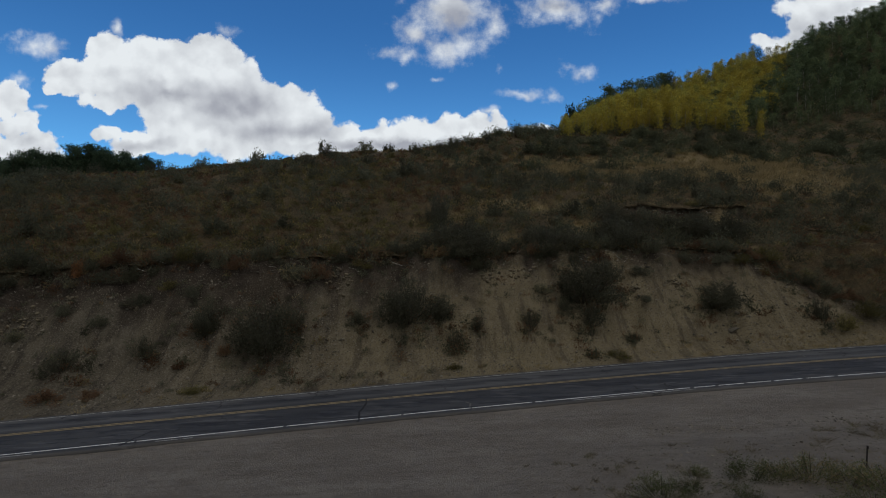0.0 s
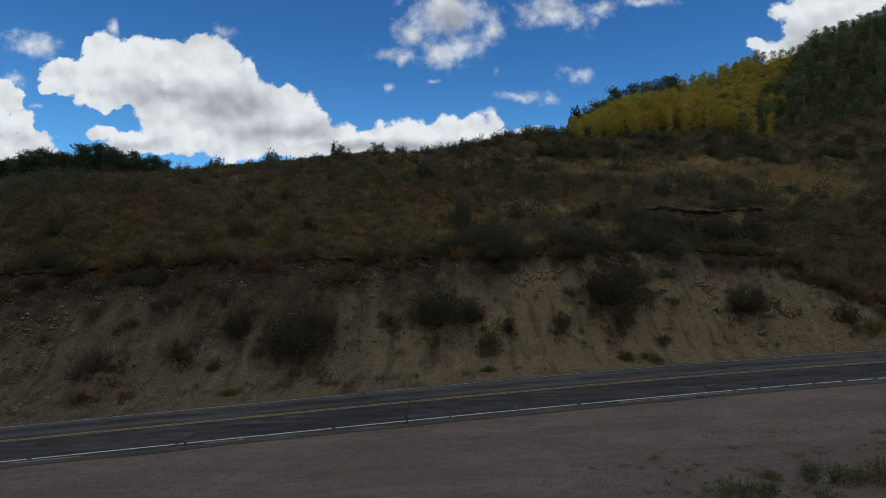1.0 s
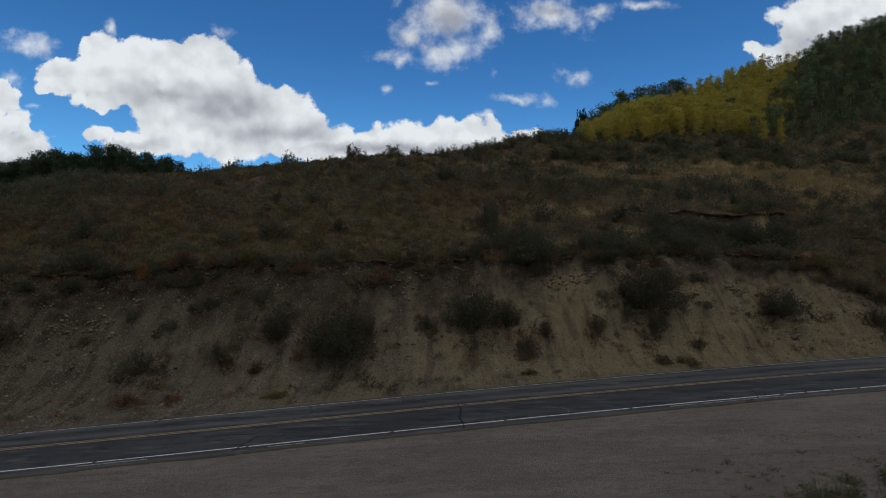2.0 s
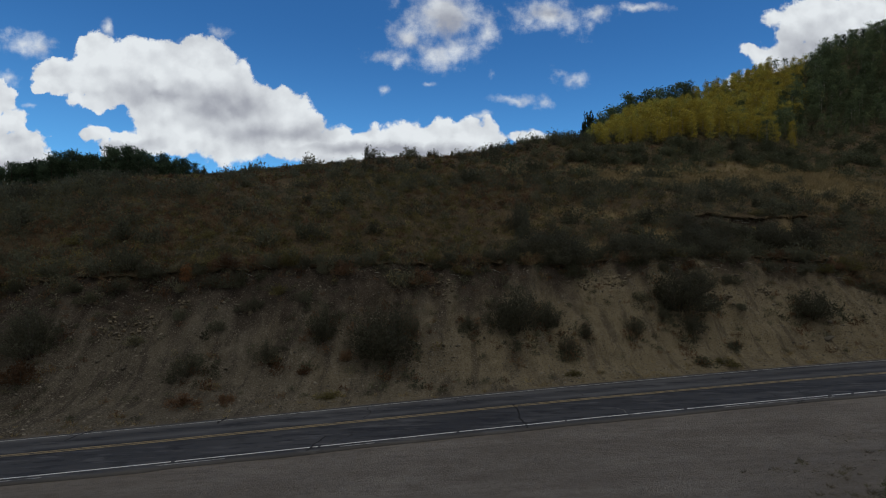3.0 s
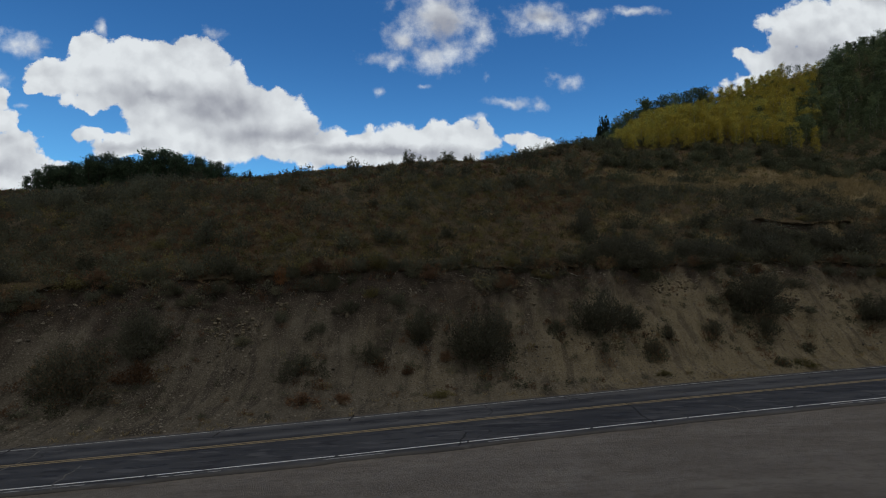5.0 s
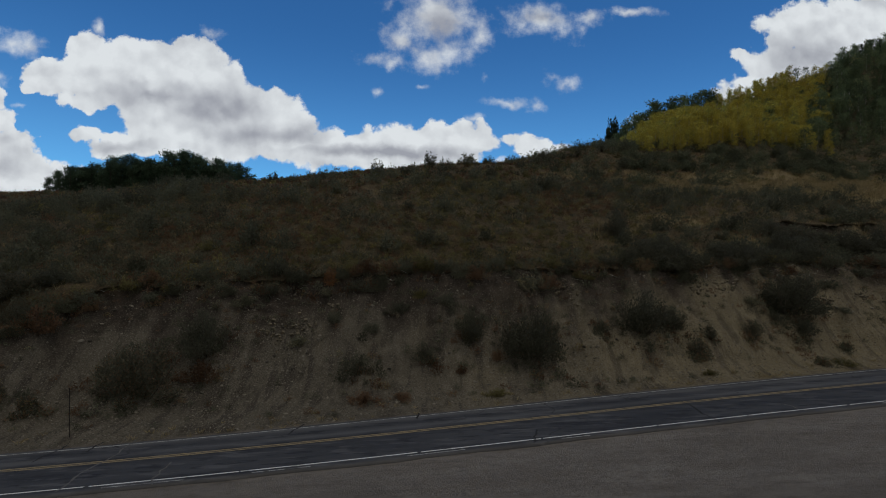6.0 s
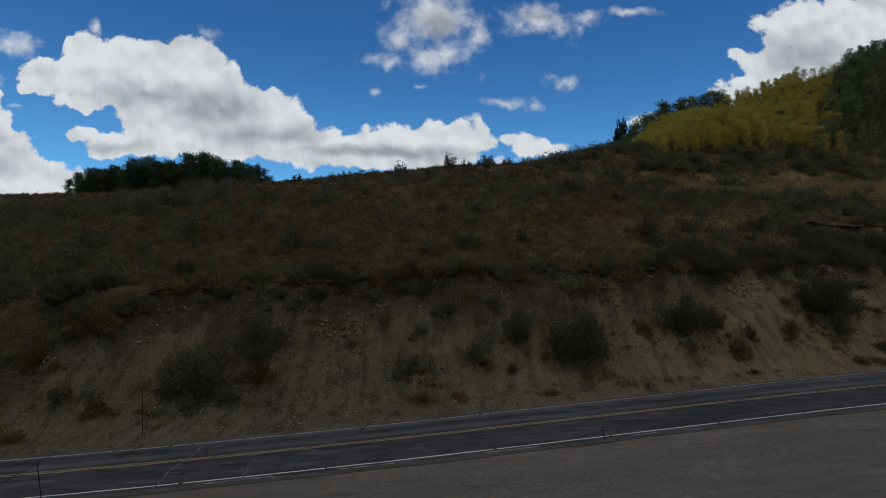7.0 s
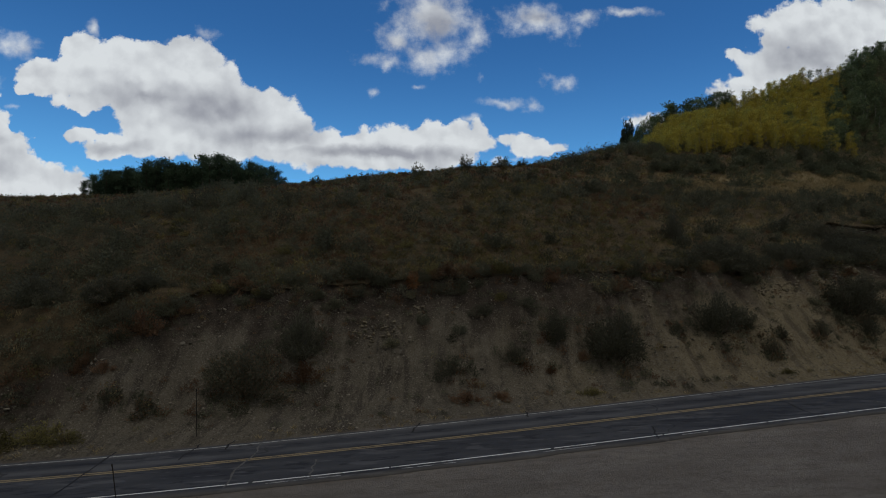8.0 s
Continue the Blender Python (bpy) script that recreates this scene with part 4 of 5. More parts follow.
for x, y, wide, high in ((-53.2, 31.9, 3.0, 2.2), (-51.3, 31.6, 2.2, 1.2), (-16.5, 36.2, 1.9, 0.9), (0.8, 39.9, 1.2, 0.7), (13.6, 42.6, 2.3, 0.8), (34.7, 47.0, 2.4, 1.9), (37.2, 48.0, 2.8, 2.0), (-22.2, 44.2, 1.6, 1.4), (-55.5, 31.2, 3.0, 2.0)):
    plant(BIG_OLIVE, x, y, wide, high, YELLOWISH)
plant(FLAME, -29.9, 44.8, 1.5, 1.7, "orange autumn bush on the lip of the bank")
plant(FLAME, -16.6, 46.6, 0.8, 0.8, "small orange autumn bush on the lip of the bank")

# withered brush and seedlings round the foot of the bushes
for kind, mat, seed, each, text in (("bank_undergrowth", RUST, 291, 7, "withered brown undergrowth round the bushes of the bank"), ("bank_seedlings", OAK, 294, 9, "dark green seedlings round the bushes of the bank"), ("bank_sage", SAGE, 297, 4, "grey-green sage round the bushes of the bank")):
    r = np.random.RandomState(seed)
    spots = np.concatenate([np.array([(x, y)]) + r.normal(size=(int(each * wide / 2), 2)) * (0.42 * wide, 0.30 * wide) + (0, -0.05 * wide) for x, y, wide in skirts])
    scatter(kind, LOW, spots[:, 0], spots[:, 1], r.uniform(0.5, 1.5, len(spots)), 0.9, mat, text, "undergrowth", seed + 1)

# along the lip of the bank, bushes overhang the edge
lip_rng = random.Random(8)
x = -54.0
while x < 37:
    y = float(far_y(x)) + (1.5 + float(bank_edge(x)) + lip_rng.uniform(-1.5, 0.9)) / 0.975
    kind = lip_rng.random()
    shapes, text = (LIP_OAK, "dark scrub oak bush overhanging the lip of the bank") if kind < 0.42 else (BIG_SAGE, "grey-green bush on the lip of the bank") if kind < 0.65 else (BIG_OLIVE, "olive bush on the lip of the bank") if kind < 0.82 else (BIG_RUST, "rust-brown bush on the lip of the bank")
    wide = lip_rng.uniform(1.3, 2.6)
    plant(shapes, x, y, wide, wide * lip_rng.uniform(0.6, 0.95), text, "bushes on the lip")
    x += lip_rng.uniform(0.6, 1.3)

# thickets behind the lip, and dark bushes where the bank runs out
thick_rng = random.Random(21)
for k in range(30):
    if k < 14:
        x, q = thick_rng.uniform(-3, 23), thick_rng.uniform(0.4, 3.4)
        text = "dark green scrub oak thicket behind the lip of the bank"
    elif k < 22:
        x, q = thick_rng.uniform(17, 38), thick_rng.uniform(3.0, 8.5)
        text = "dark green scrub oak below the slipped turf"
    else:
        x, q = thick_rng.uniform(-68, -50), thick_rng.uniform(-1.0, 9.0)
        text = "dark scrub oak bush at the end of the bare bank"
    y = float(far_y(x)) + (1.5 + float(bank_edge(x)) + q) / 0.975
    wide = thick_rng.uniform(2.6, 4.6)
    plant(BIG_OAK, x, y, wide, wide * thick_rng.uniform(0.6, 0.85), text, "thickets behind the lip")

# larger bushes up the slope
up_rng = random.Random(9)
made, far_bushes = 0, []
while made < 210:
    x = up_rng.uniform(-72, 62)
    q = up_rng.uniform(15, 64)
    y = q / 0.975 + float(far_y(x))
    ax, ay = np.array([x]), np.array([y])
    if not in_sight(ax, ay)[0] or cover_of("meadow", ax, ay)[0] > 0.35 or up_rng.random() > 0.35 + 0.65 * float(ease(-5, 25, x)) + 0.3 * float(ease(-40, -55, x)):
        continue
    dark = up_rng.random() < 0.72
    wide = up_rng.uniform(1.4, 3.4) if dark else up_rng.uniform(1.2, 2.2)
    made += 1
    if q > 31:
        far_bushes.append((x, y, wide, dark))
        continue
    plant(RIDGE if dark else BIG_OLIVE, x, y, wide, wide * up_rng.uniform(0.55, 0.8), "dark scrub oak bush on the brushy slope" if dark else "yellowing bush on the brushy slope", "bushes up the slope")
HIGH_BUSH = [bush_shape(np.random.RandomState(288 + k), 600, 0.042, 14, 0.85, 1.0, 3)[:2] for k in range(4)]
for is_dark, mat, seed, text in ((True, OAK, 289, "dark scrub oak bushes high on the slope"), (False, OLIVE, 290, "yellowing bushes high on the slope")):
    x, y, wide = np.array([b[:3] for b in far_bushes if b[3] == is_dark]).T
    scatter("high_bushes", HIGH_BUSH, x, y, wide, 0.85, mat, text, "bushes", seed)

# bushes that stand out on the ridge against the sky
for x, y, wide, high in ((-30.1, 88.5, 3.0, 2.6), (-21.3, 98, 3.4, 2.8), (-39.0, 88.0, 2.6, 2.0), (-14.0, 100, 4.2, 2.2), (-5.5, 104, 3.0, 1.8), (2.0, 106, 3.6, 2.2), (9.0, 108, 3.4, 2.0), (15.0, 111, 3.6, 2.6), (20.0, 113, 4.0, 2.6), (-47.0, 88.0, 2.6, 1.8), (-10.0, 101, 2.6, 1.4), (-25.6, 93, 2.4, 1.3), (5.8, 108, 2.6, 1.6)):
    plant(RIDGE, x, y, wide, high * 1.15, "dark bush on the ridge against the sky", "bushes on the ridge")

# a band of larger green bushes below the aspens
BAND = [bush_shape(np.random.RandomState(280 + k), 700, 0.044, 20, 0.75, 1.0, 3)[:2] for k in range(3)]
band = np.random.RandomState(285)
y = band.uniform(99, 113, 52)
x = band.uniform(0.17, 0.82, 52) * y
scatter("green_bushes", BAND, x, y, band.uniform(2.8, 5.2, 52), 0.62, FAR_OAK, "green bushes along the lower edge of the aspens", "bushes", 286)


# ---- trees ----
def tree_shape(seed, leaves, leaf, slim, bole, pointed=False):
    """A tree one metre tall: a tapered trunk with limbs, and a crown of leaf clumps with gaps. Arrays for crown and trunk."""
    r = np.random.RandomState(seed)
    heads, pairs = [], []
    count = 26
    for k in range(count):
        h = bole + (1 - bole) * (k + r.uniform(0, 0.9)) / count
        reach = slim * (1.15 * (1 - h) + 0.05 if pointed else math.sin(math.pi * min(0.97, 0.16 + 0.80 * (h - bole) / (1 - bole))) ** 0.7) * r.uniform(0.55, 1.1)
        a = r.uniform(0, 6.283)
        tip = np.array([reach * math.cos(a), reach * math.sin(a), h + (-0.02 if pointed else 0.05)])
        heads.append(tip * (0.75, 0.75, 1))
        pairs.append(((0, 0, h - (0 if pointed else 0.06)), tip))
    heads.append(np.array([0, 0, 0.97]))
    heads = np.array(heads)
    pick = r.randint(0, len(heads), leaves)
    centres = heads[pick] + r.normal(size=(leaves, 3)) * (slim * 0.36, slim * 0.36, 0.030 if pointed else 0.042)
    crown = leaves_at(r, centres, leaf * 1.1, 3)
    tone = np.repeat(r.rand(len(heads))[pick] * 0.35, 3)
    bends = [np.array([0.012 * r.normal() * (n > 0), 0.012 * r.normal() * (n > 0), h]) for n, h in enumerate((-0.05, 0.2, 0.45, 0.7, 0.95))]
    tv, tf = [], []
    for n, (p, rad) in enumerate(zip(bends, (0.016, 0.013, 0.010, 0.007, 0.002))):
        tv += [p + rad * np.array([math.cos(t), math.sin(t), 0]) for t in np.arange(6) * 1.0472]
        if n:
            tf += [(6 * n - 6 + i, 6 * n - 6 + (i + 1) % 6, 6 * n + (i + 1) % 6, 6 * n + i) for i in range(6)]
    lv, lf = sticks(r, pairs, 0.004)
    return crown, tone, (np.concatenate([tv, lv]), np.concatenate([tf, lf + len(tv)]))


class TreeKind:
    """The shapes of one kind of tree, and the places of those that stand too deep in the wood to tell apart."""

    def __init__(self, name, seeds, leaf_mat, bark, *form):
        self.name, self.leaf_mat, self.bark = name, leaf_mat, bark
        self.shapes = [tree_shape(s, *form) for s in seeds]
        self.rest, self.meshes = [], []
        for (v, f), tone, (tv, tf) in self.shapes:
            crown = mesh_from("crown", v, f, leaf_mat)
            paint(crown, "tone", tone)
            self.meshes.append([("crown", crown, ""), ("trunk", mesh_from("trunk", tv, tf, bark), "pale slender trunk with thin limbs" if bark is PALE_BARK else "")])


GOLD_TREES = TreeKind("aspen", range(300, 305), GOLD, PALE_BARK, 820, 0.023, 0.175, 0.06)
GREEN_TREES = TreeKind("aspen", range(310, 314), GREEN, PALE_BARK, 620, 0.027, 0.23, 0.14)
TALL_TREES = TreeKind("aspen", range(320, 323), GREEN, PALE_BARK, 260, 0.034, 0.15, 0.42)
ROUND_TREES = TreeKind("aspen", range(340, 344), DEEP_GREEN, TWIG, 1500, 0.022, 0.21, 0.03)
FIRS = TreeKind("conifer", range(330, 333), SPRUCE, TWIG, 520, 0.027, 0.17, 0.06, True)
wood = random.Random(12)


def tree(kind, x, y, tall, label, group, fat=1.0):
    z = float(ground_z(x, y)) - 0.1
    m = Matrix.LocRotScale((x, y, z), Euler((wood.uniform(-0.03, 0.03), wood.uniform(-0.03, 0.03), wood.uniform(0, 6.28))), (tall * fat, tall * fat, tall))
    return thing_from(kind.name, kind.meshes[wood.randrange(len(kind.meshes))], m, label, "tree", group)


def grove(kind, count, single, xs, ys, inside, talls, label, group, fat=1.0, apart=2.4):
    """Trees over a stretch of the plan: those nearest the road one by one, the rest joined further down."""
    taken, tries = [], 0
    while len(taken) < count and tries < 30000:
        tries += 1
        x, y = wood.uniform(*xs), wood.uniform(*ys)
        if inside(x, y) and all((x - a) ** 2 + (y - b) ** 2 > apart for a, b in taken):
            taken.append((x, y))
    for n, (x, y) in enumerate(sorted(taken, key=lambda p: p[1])):
        tall = wood.uniform(*talls) if isinstance(talls, tuple) else talls(x, y)
        if n < single:
            tree(kind, x, y, tall, label, group, fat)
        else:
            kind.rest.append((x, y, tall * fat))


edge_noise = lambda x, y: 5 * float(fbm(np.array([x * 0.06]), np.array([y * 0.06]), 81)[0])
gold_to = lambda y: (0.53 + 0.0018 * (y - 115)) * y
golden = lambda x, y: 0.20 * y + 2 < x < gold_to(y) + edge_noise(x, y) and y > 112 + 0.05 * x + 0.6 * edge_noise(x, y)
dusky = lambda x, y: x > gold_to(y) + edge_noise(x, y) and x < 0.95 * y and y > 112 + 0.12 * x + edge_noise(x, y)
grove(GOLD_TREES, 520, 62, (22, 114), (112, 174), golden, lambda x, y: wood.uniform(3.7, 5.6) * (0.62 + 0.38 * float(ease(0.19, 0.33, x / y))), "slender aspen in golden yellow autumn leaf", "golden aspens", 1.15, 2.2)
grove(GOLD_TREES, 46, 0, (66, 112), (172, 188), lambda x, y: 0.40 * y < x < 0.57 * y, (5.2, 6.8), "tall golden aspen on the crest of the hill", "golden aspens", 0.95)
grove(GREEN_TREES, 22, 0, (70, 112), (160, 188), lambda x, y: 0.38 * y < x < 0.62 * y, (4.4, 5.8), "green aspen among golden ones", "green trees")
grove(GREEN_TREES, 34, 20, (40, 90), (114, 160), lambda x, y: 0.44 * y < x < 0.60 * y, (4.5, 6.0), "green aspen among golden ones", "green trees")
grove(GOLD_TREES, 16, 16, (58, 120), (112, 170), lambda x, y: gold_to(y) + 1 < x < gold_to(y) + 9 * wood.random(), (3.5, 5.5), "yellowing aspen at the edge of the green wood", "golden aspens")
grove(GREEN_TREES, 40, 0, (30, 74), (172, 184), lambda x, y: 0.19 * y < x < 0.43 * y, (7.6, 9.8), "dark green aspen on the crest of the hill", "green trees")
grove(GREEN_TREES, 430, 32, (55, 200), (105, 206), dusky, lambda x, y: wood.uniform(3.4, 5.0) * (0.6 + 0.4 * float(ease(112, 150, y))), "dark green aspen with a pale trunk", "green trees", 1.2)
grove(TALL_TREES, 90, 36, (55, 160), (105, 180), dusky, lambda x, y: wood.uniform(5.0, 6.6) * (0.72 + 0.28 * float(ease(112, 150, y))), "tall thin aspen with a bare pale trunk", "tall aspens")
grove(FIRS, 90, 30, (60, 200), (120, 206), dusky, lambda x, y: wood.uniform(3.2, 4.8) * (0.7 + 0.3 * float(ease(112, 150, y))), "dark narrow conifer on the wooded hill", "conifers")
grove(ROUND_TREES, 150, 95, (-98, -60), (108, 121), lambda x, y: True, lambda x, y: (6.9 - (0.0075 if x < -78 else 0.0095) * (x + 78) ** 2) * wood.uniform(0.66, 1.14), "dark green aspen in a grove behind the ridge", "grove behind the ridge", 1.05)
lone = thing_from("conifer", bush_meshes(350, 8000, 0.036, 16, 1.05, SPRUCE, 0.95), Matrix.LocRotScale((44.5, 190.0, float(ground_z(44.5, 190.0)) - 0.2), None, (7.2, 7.2, 14.2)), "dark lone conifer rising behind the ridge beside the aspens", "tree", "conifers")
for kind, seed, text in ((GOLD_TREES, 601, "golden aspens standing close together on the hill"), (GREEN_TREES, 611, "dark green aspens standing close together on the hill"), (TALL_TREES, 621, "tall thin aspens deep in the wood"), (FIRS, 631, "dark conifers deep in the wood"), (ROUND_TREES, 641, "dark green aspens at the back of the grove")):
    if kind.rest:
        x, y, tall = np.array(kind.rest).T
        scatter("far_wood", [s[0] for s in kind.shapes], x, y, tall, 1.0, kind.leaf_mat, text, "trees", seed, 0.02)
        if kind in (GOLD_TREES, TALL_TREES, ROUND_TREES):
            scatter("far_trunks", [s[2] for s in kind.shapes], x, y, tall, 1.0, kind.bark, "thin trunks of the trees deep in the wood", "trunks", seed, 0.02)


# ---- stones ----
def stone_shape(seed, rough=0.42, rounds=1):
    """An angular stone: a rough ball cut flat by a few planes."""
    bm = bmesh.new()
    bmesh.ops.create_icosphere(bm, subdivisions=rounds, radius=0.5)
    r = random.Random(seed)
    stretch = (r.uniform(0.9, 1.5), r.uniform(0.6, 1.0), r.uniform(0.4, 0.75))
    cuts = [(Vector((r.gauss(0, 1), r.gauss(0, 1), r.gauss(0, 1))).normalized(), r.uniform(0.14, 0.34)) for _ in range(11 if rounds > 1 else 3)]
    for v in bm.verts:
        p = v.co * (1 + r.uniform(-rough, rough) * (0.3 if rounds > 1 else 1))
        for n, h in cuts:
            over = p.dot(n) - h
            if over > 0:
                p = p - n * over * 0.92
        v.co = Vector([c * s for c, s in zip(p, stretch)])
    bm.verts.ensure_lookup_table()
    v, f = np.array([tuple(v.co) for v in bm.verts]), np.array([[w.index for w in face.verts] for face in bm.faces])
    bm.free()
    return v, f


STONES = [stone_shape(k) for k in range(8)]
rocky = lambda x, y: ease(-0.05, 0.4, fbm(x * 0.22, y * 0.22, 91))
rubbly = lambda x, y: ease(-0.05, 0.25, fbm(x * 0.45, y * 0.22, 92) + 0.25 * fbm(x * 1.3, y * 1.3, 93))
corner = np.random.RandomState(15)
CHIPS = []
for _ in range(8):
    v = np.array([(0.5, 0, 0), (-0.5, 0, 0), (0, 0.42, 0), (0, -0.42, 0), (0, 0, 0.34), (0, 0, -0.3)]) + corner.uniform(-0.16, 0.16, (6, 3))
    CHIPS.append((v, np.array([(0, 2, 4), (2, 1, 4), (1, 3, 4), (3, 0, 4), (2, 0, 5), (1, 2, 5), (3, 1, 5), (0, 3, 5)])))
x, y = places(407, -60, 42, 1.3, 15.5, 0.17, lambda x, y, q: (q - 1.5 < bank_edge(x)) * (0.20 + 0.70 * rubbly(x, y)))
scatter("bank_rubble", CHIPS, x, y, 0.06 + 0.13 * np.random.RandomState(8).rand(len(x)) ** 2.0, 1.0, STONE, "angular shale chips and rubble covering the bank", "rubble", 408, 0.05)
x, y = places(401, -60, 42, 1.3, 15.5, 0.30, lambda x, y, q: (q - 1.5 < bank_edge(x)) * (0.07 + 0.09 * ease(-6, 6, x) + 0.45 * rocky(x, y)))
scatter("bank_stones", STONES, x, y, 0.11 + 0.26 * np.random.RandomState(4).rand(len(x)) ** 3.0, 1.0, STONE, "small loose stones and shale scattered on the bank", "stones", 402, 0.12)
x, y = places(403, -60, 44, 0.6, 1.9, 0.24, lambda x, y, q: 0.35 + 0 * x)
scatter("roadside_gravel", STONES, x, y, 0.03 + 0.09 * np.random.RandomState(5).rand(len(x)) ** 3, 1.0, STONE, "loose gravel along the foot of the bank", "gravel", 404, 0.12)
x, y = places(405, 2, 32, -26, -12, 0.33, lambda x, y, q: 0.05 + 0.9 * verge(x, y))
scatter("lot_stones", STONES, x, y, 0.04 + 0.13 * np.random.RandomState(6).rand(len(x)) ** 3, 1.0, STONE, "pebbles and gravel on the edge of the lot", "gravel", 406, 0.12)
r = np.random.RandomState(16)
x = r.uniform(9.5, 27, 420)
y = 26.0 + 0.11 * (x - 12.6) + r.normal(size=420) * 0.32
scatter("windrow_stones", STONES, x, y, 0.05 + 0.13 * r.rand(420) ** 2, 1.0, STONE, "line of loose stones pushed to the edge of the lot", "gravel", 410, 0.1)
ROCK_MESHES = [mesh_from("rock", *stone_shape(40 + k, 0.4, 2), STONE) for k in range(8)]
stones = random.Random(14)


def rock(x, y, size, label="pale angular rock lying on the bank"):
    ob = tagged(new("rock", ROCK_MESHES[stones.randrange(8)]), label, "rock", "rocks on the bank")
    ob.matrix_world = Matrix.LocRotScale((x, y, float(ground_z(x, y)) + 0.12 * size), Euler((stones.uniform(-0.5, 0.5), stones.uniform(-0.5, 0.5), stones.uniform(0, 6.28))), (size, size, size))


for x, y, size in ((24.4, 46.0, 1.15), (-2.5, 42.6, 0.38), (-4.6, 41.9, 0.3), (20.7, 45.1, 0.35), (-47.8, 39.7, 0.62), (-47.2, 39.8, 0.5), (-46.9, 42.6, 0.5), (-46.2, 43.0, 0.6), (-45.6, 42.9, 0.4), (-24.3, 38.9, 0.5), (17.2, 48.0, 0.5), (-8.8, 41.4, 0.5), (-10.4, 41.1, 0.45), (25.4, 47.2, 0.5)):
    rock(x, y, size)
for k in range(120):
    x = stones.uniform(-56, 37)
    d = stones.uniform(0.4, 0.95) * float(bank_edge(x))
    rock(x, float(far_y(x)) + (1.5 + d) / 0.975, 0.18 + 0.4 * stones.random() ** 3)

def block_shape(seed):
    """An upright block of rock with worn faces."""
    r = random.Random(seed)
    bm = bmesh.new()
    for v in bmesh.ops.create_cube(bm, size=0.7)["verts"]:
        p = [c + r.uniform(-0.13, 0.13) for c in v.co]
        v.co = (p[0], p[1] * 0.8, p[2] * 1.7)
    bmesh.ops.bevel(bm, geom=bm.edges[:], offset=0.05, segments=1, affect="EDGES")
    mesh = bpy.data.meshes.new("rock_block")
    bm.to_mesh(mesh)
    bm.free()
    mesh.materials.append(PALE_STONE)
    return mesh


BLOCKS = [block_shape(720 + k) for k in range(8)]


def outcrop(x, y, wide, high, seed):
    """Weathered rock that stands out of the bank: upright blocks side by side, split by joints."""
    r = random.Random(seed)
    root = tagged(new("rock_outcrop"), "weathered tan rock outcrop split into upright blocks", "rock", "outcrops on the bank")
    foot = float(ground_z(x, y))
    root.matrix_world = Matrix.Translation((x, y, foot))
    for k in range(int(7 + 9 * wide)):
        across, up = r.gauss(0, 0.42) * wide, r.random() * high
        ob = new("rock_block", BLOCKS[r.randrange(8)])
        ob.parent = root
        size = r.uniform(0.16, 0.36)
        ob.matrix_basis = Matrix.LocRotScale((across, up, float(ground_z(x + across, y + up)) - foot - 0.02), Euler((r.uniform(0.3, 0.8), r.uniform(-0.3, 0.3), r.uniform(-0.6, 0.6))), (size, size, size))


for k, (x, y, wide, high) in enumerate(((-8.6, 45.0, 1.3, 2.0), (-9.6, 46.2, 0.8, 1.0), (7.2, 48.2, 1.5, 1.2), (4.2, 48.0, 1.2, 0.7), (-31.6, 41.2, 1.1, 1.6), (-33.6, 40.4, 1.3, 1.4), (-29.4, 42.2, 0.9, 1.3), (-12.6, 45.4, 0.9, 0.8), (17.0, 48.6, 0.8, 0.7), (-24.2, 42.6, 0.8, 1.0), (-36.6, 42.6, 0.9, 0.9), (21.2, 49.6, 1.0, 0.6))):
    outcrop(x, y, wide, high, 700 + k)

# bare roots and dead branches under the scars
pairs = []
for k in range(220):
    x = stones.uniform(8, 38) if k % 3 else stones.uniform(-50, 8)
    d = float(bank_edge(x)) + stones.uniform(-1.3, 0.2) if k % 2 else float(scarp(x)) + stones.uniform(-1.6, 0.1)
    if not k % 2 and not 19 < x < 37:
        continue
    y = float(far_y(x)) + (1.5 + d) / 0.975
    z = float(ground_z(x, y))
    pairs.append(((x, y, z), (x + stones.uniform(-0.9, 0.9), y - stones.uniform(0.0, 0.9), z + stones.uniform(-0.5, 0.35))))
v, f = sticks(None, pairs, 0.03)
tagged(new("dead_branches", mesh_from("dead_branches", v, f, PALE_BARK)), "grey bare roots and dead branches under the scarps", "branches", kind="stuff")

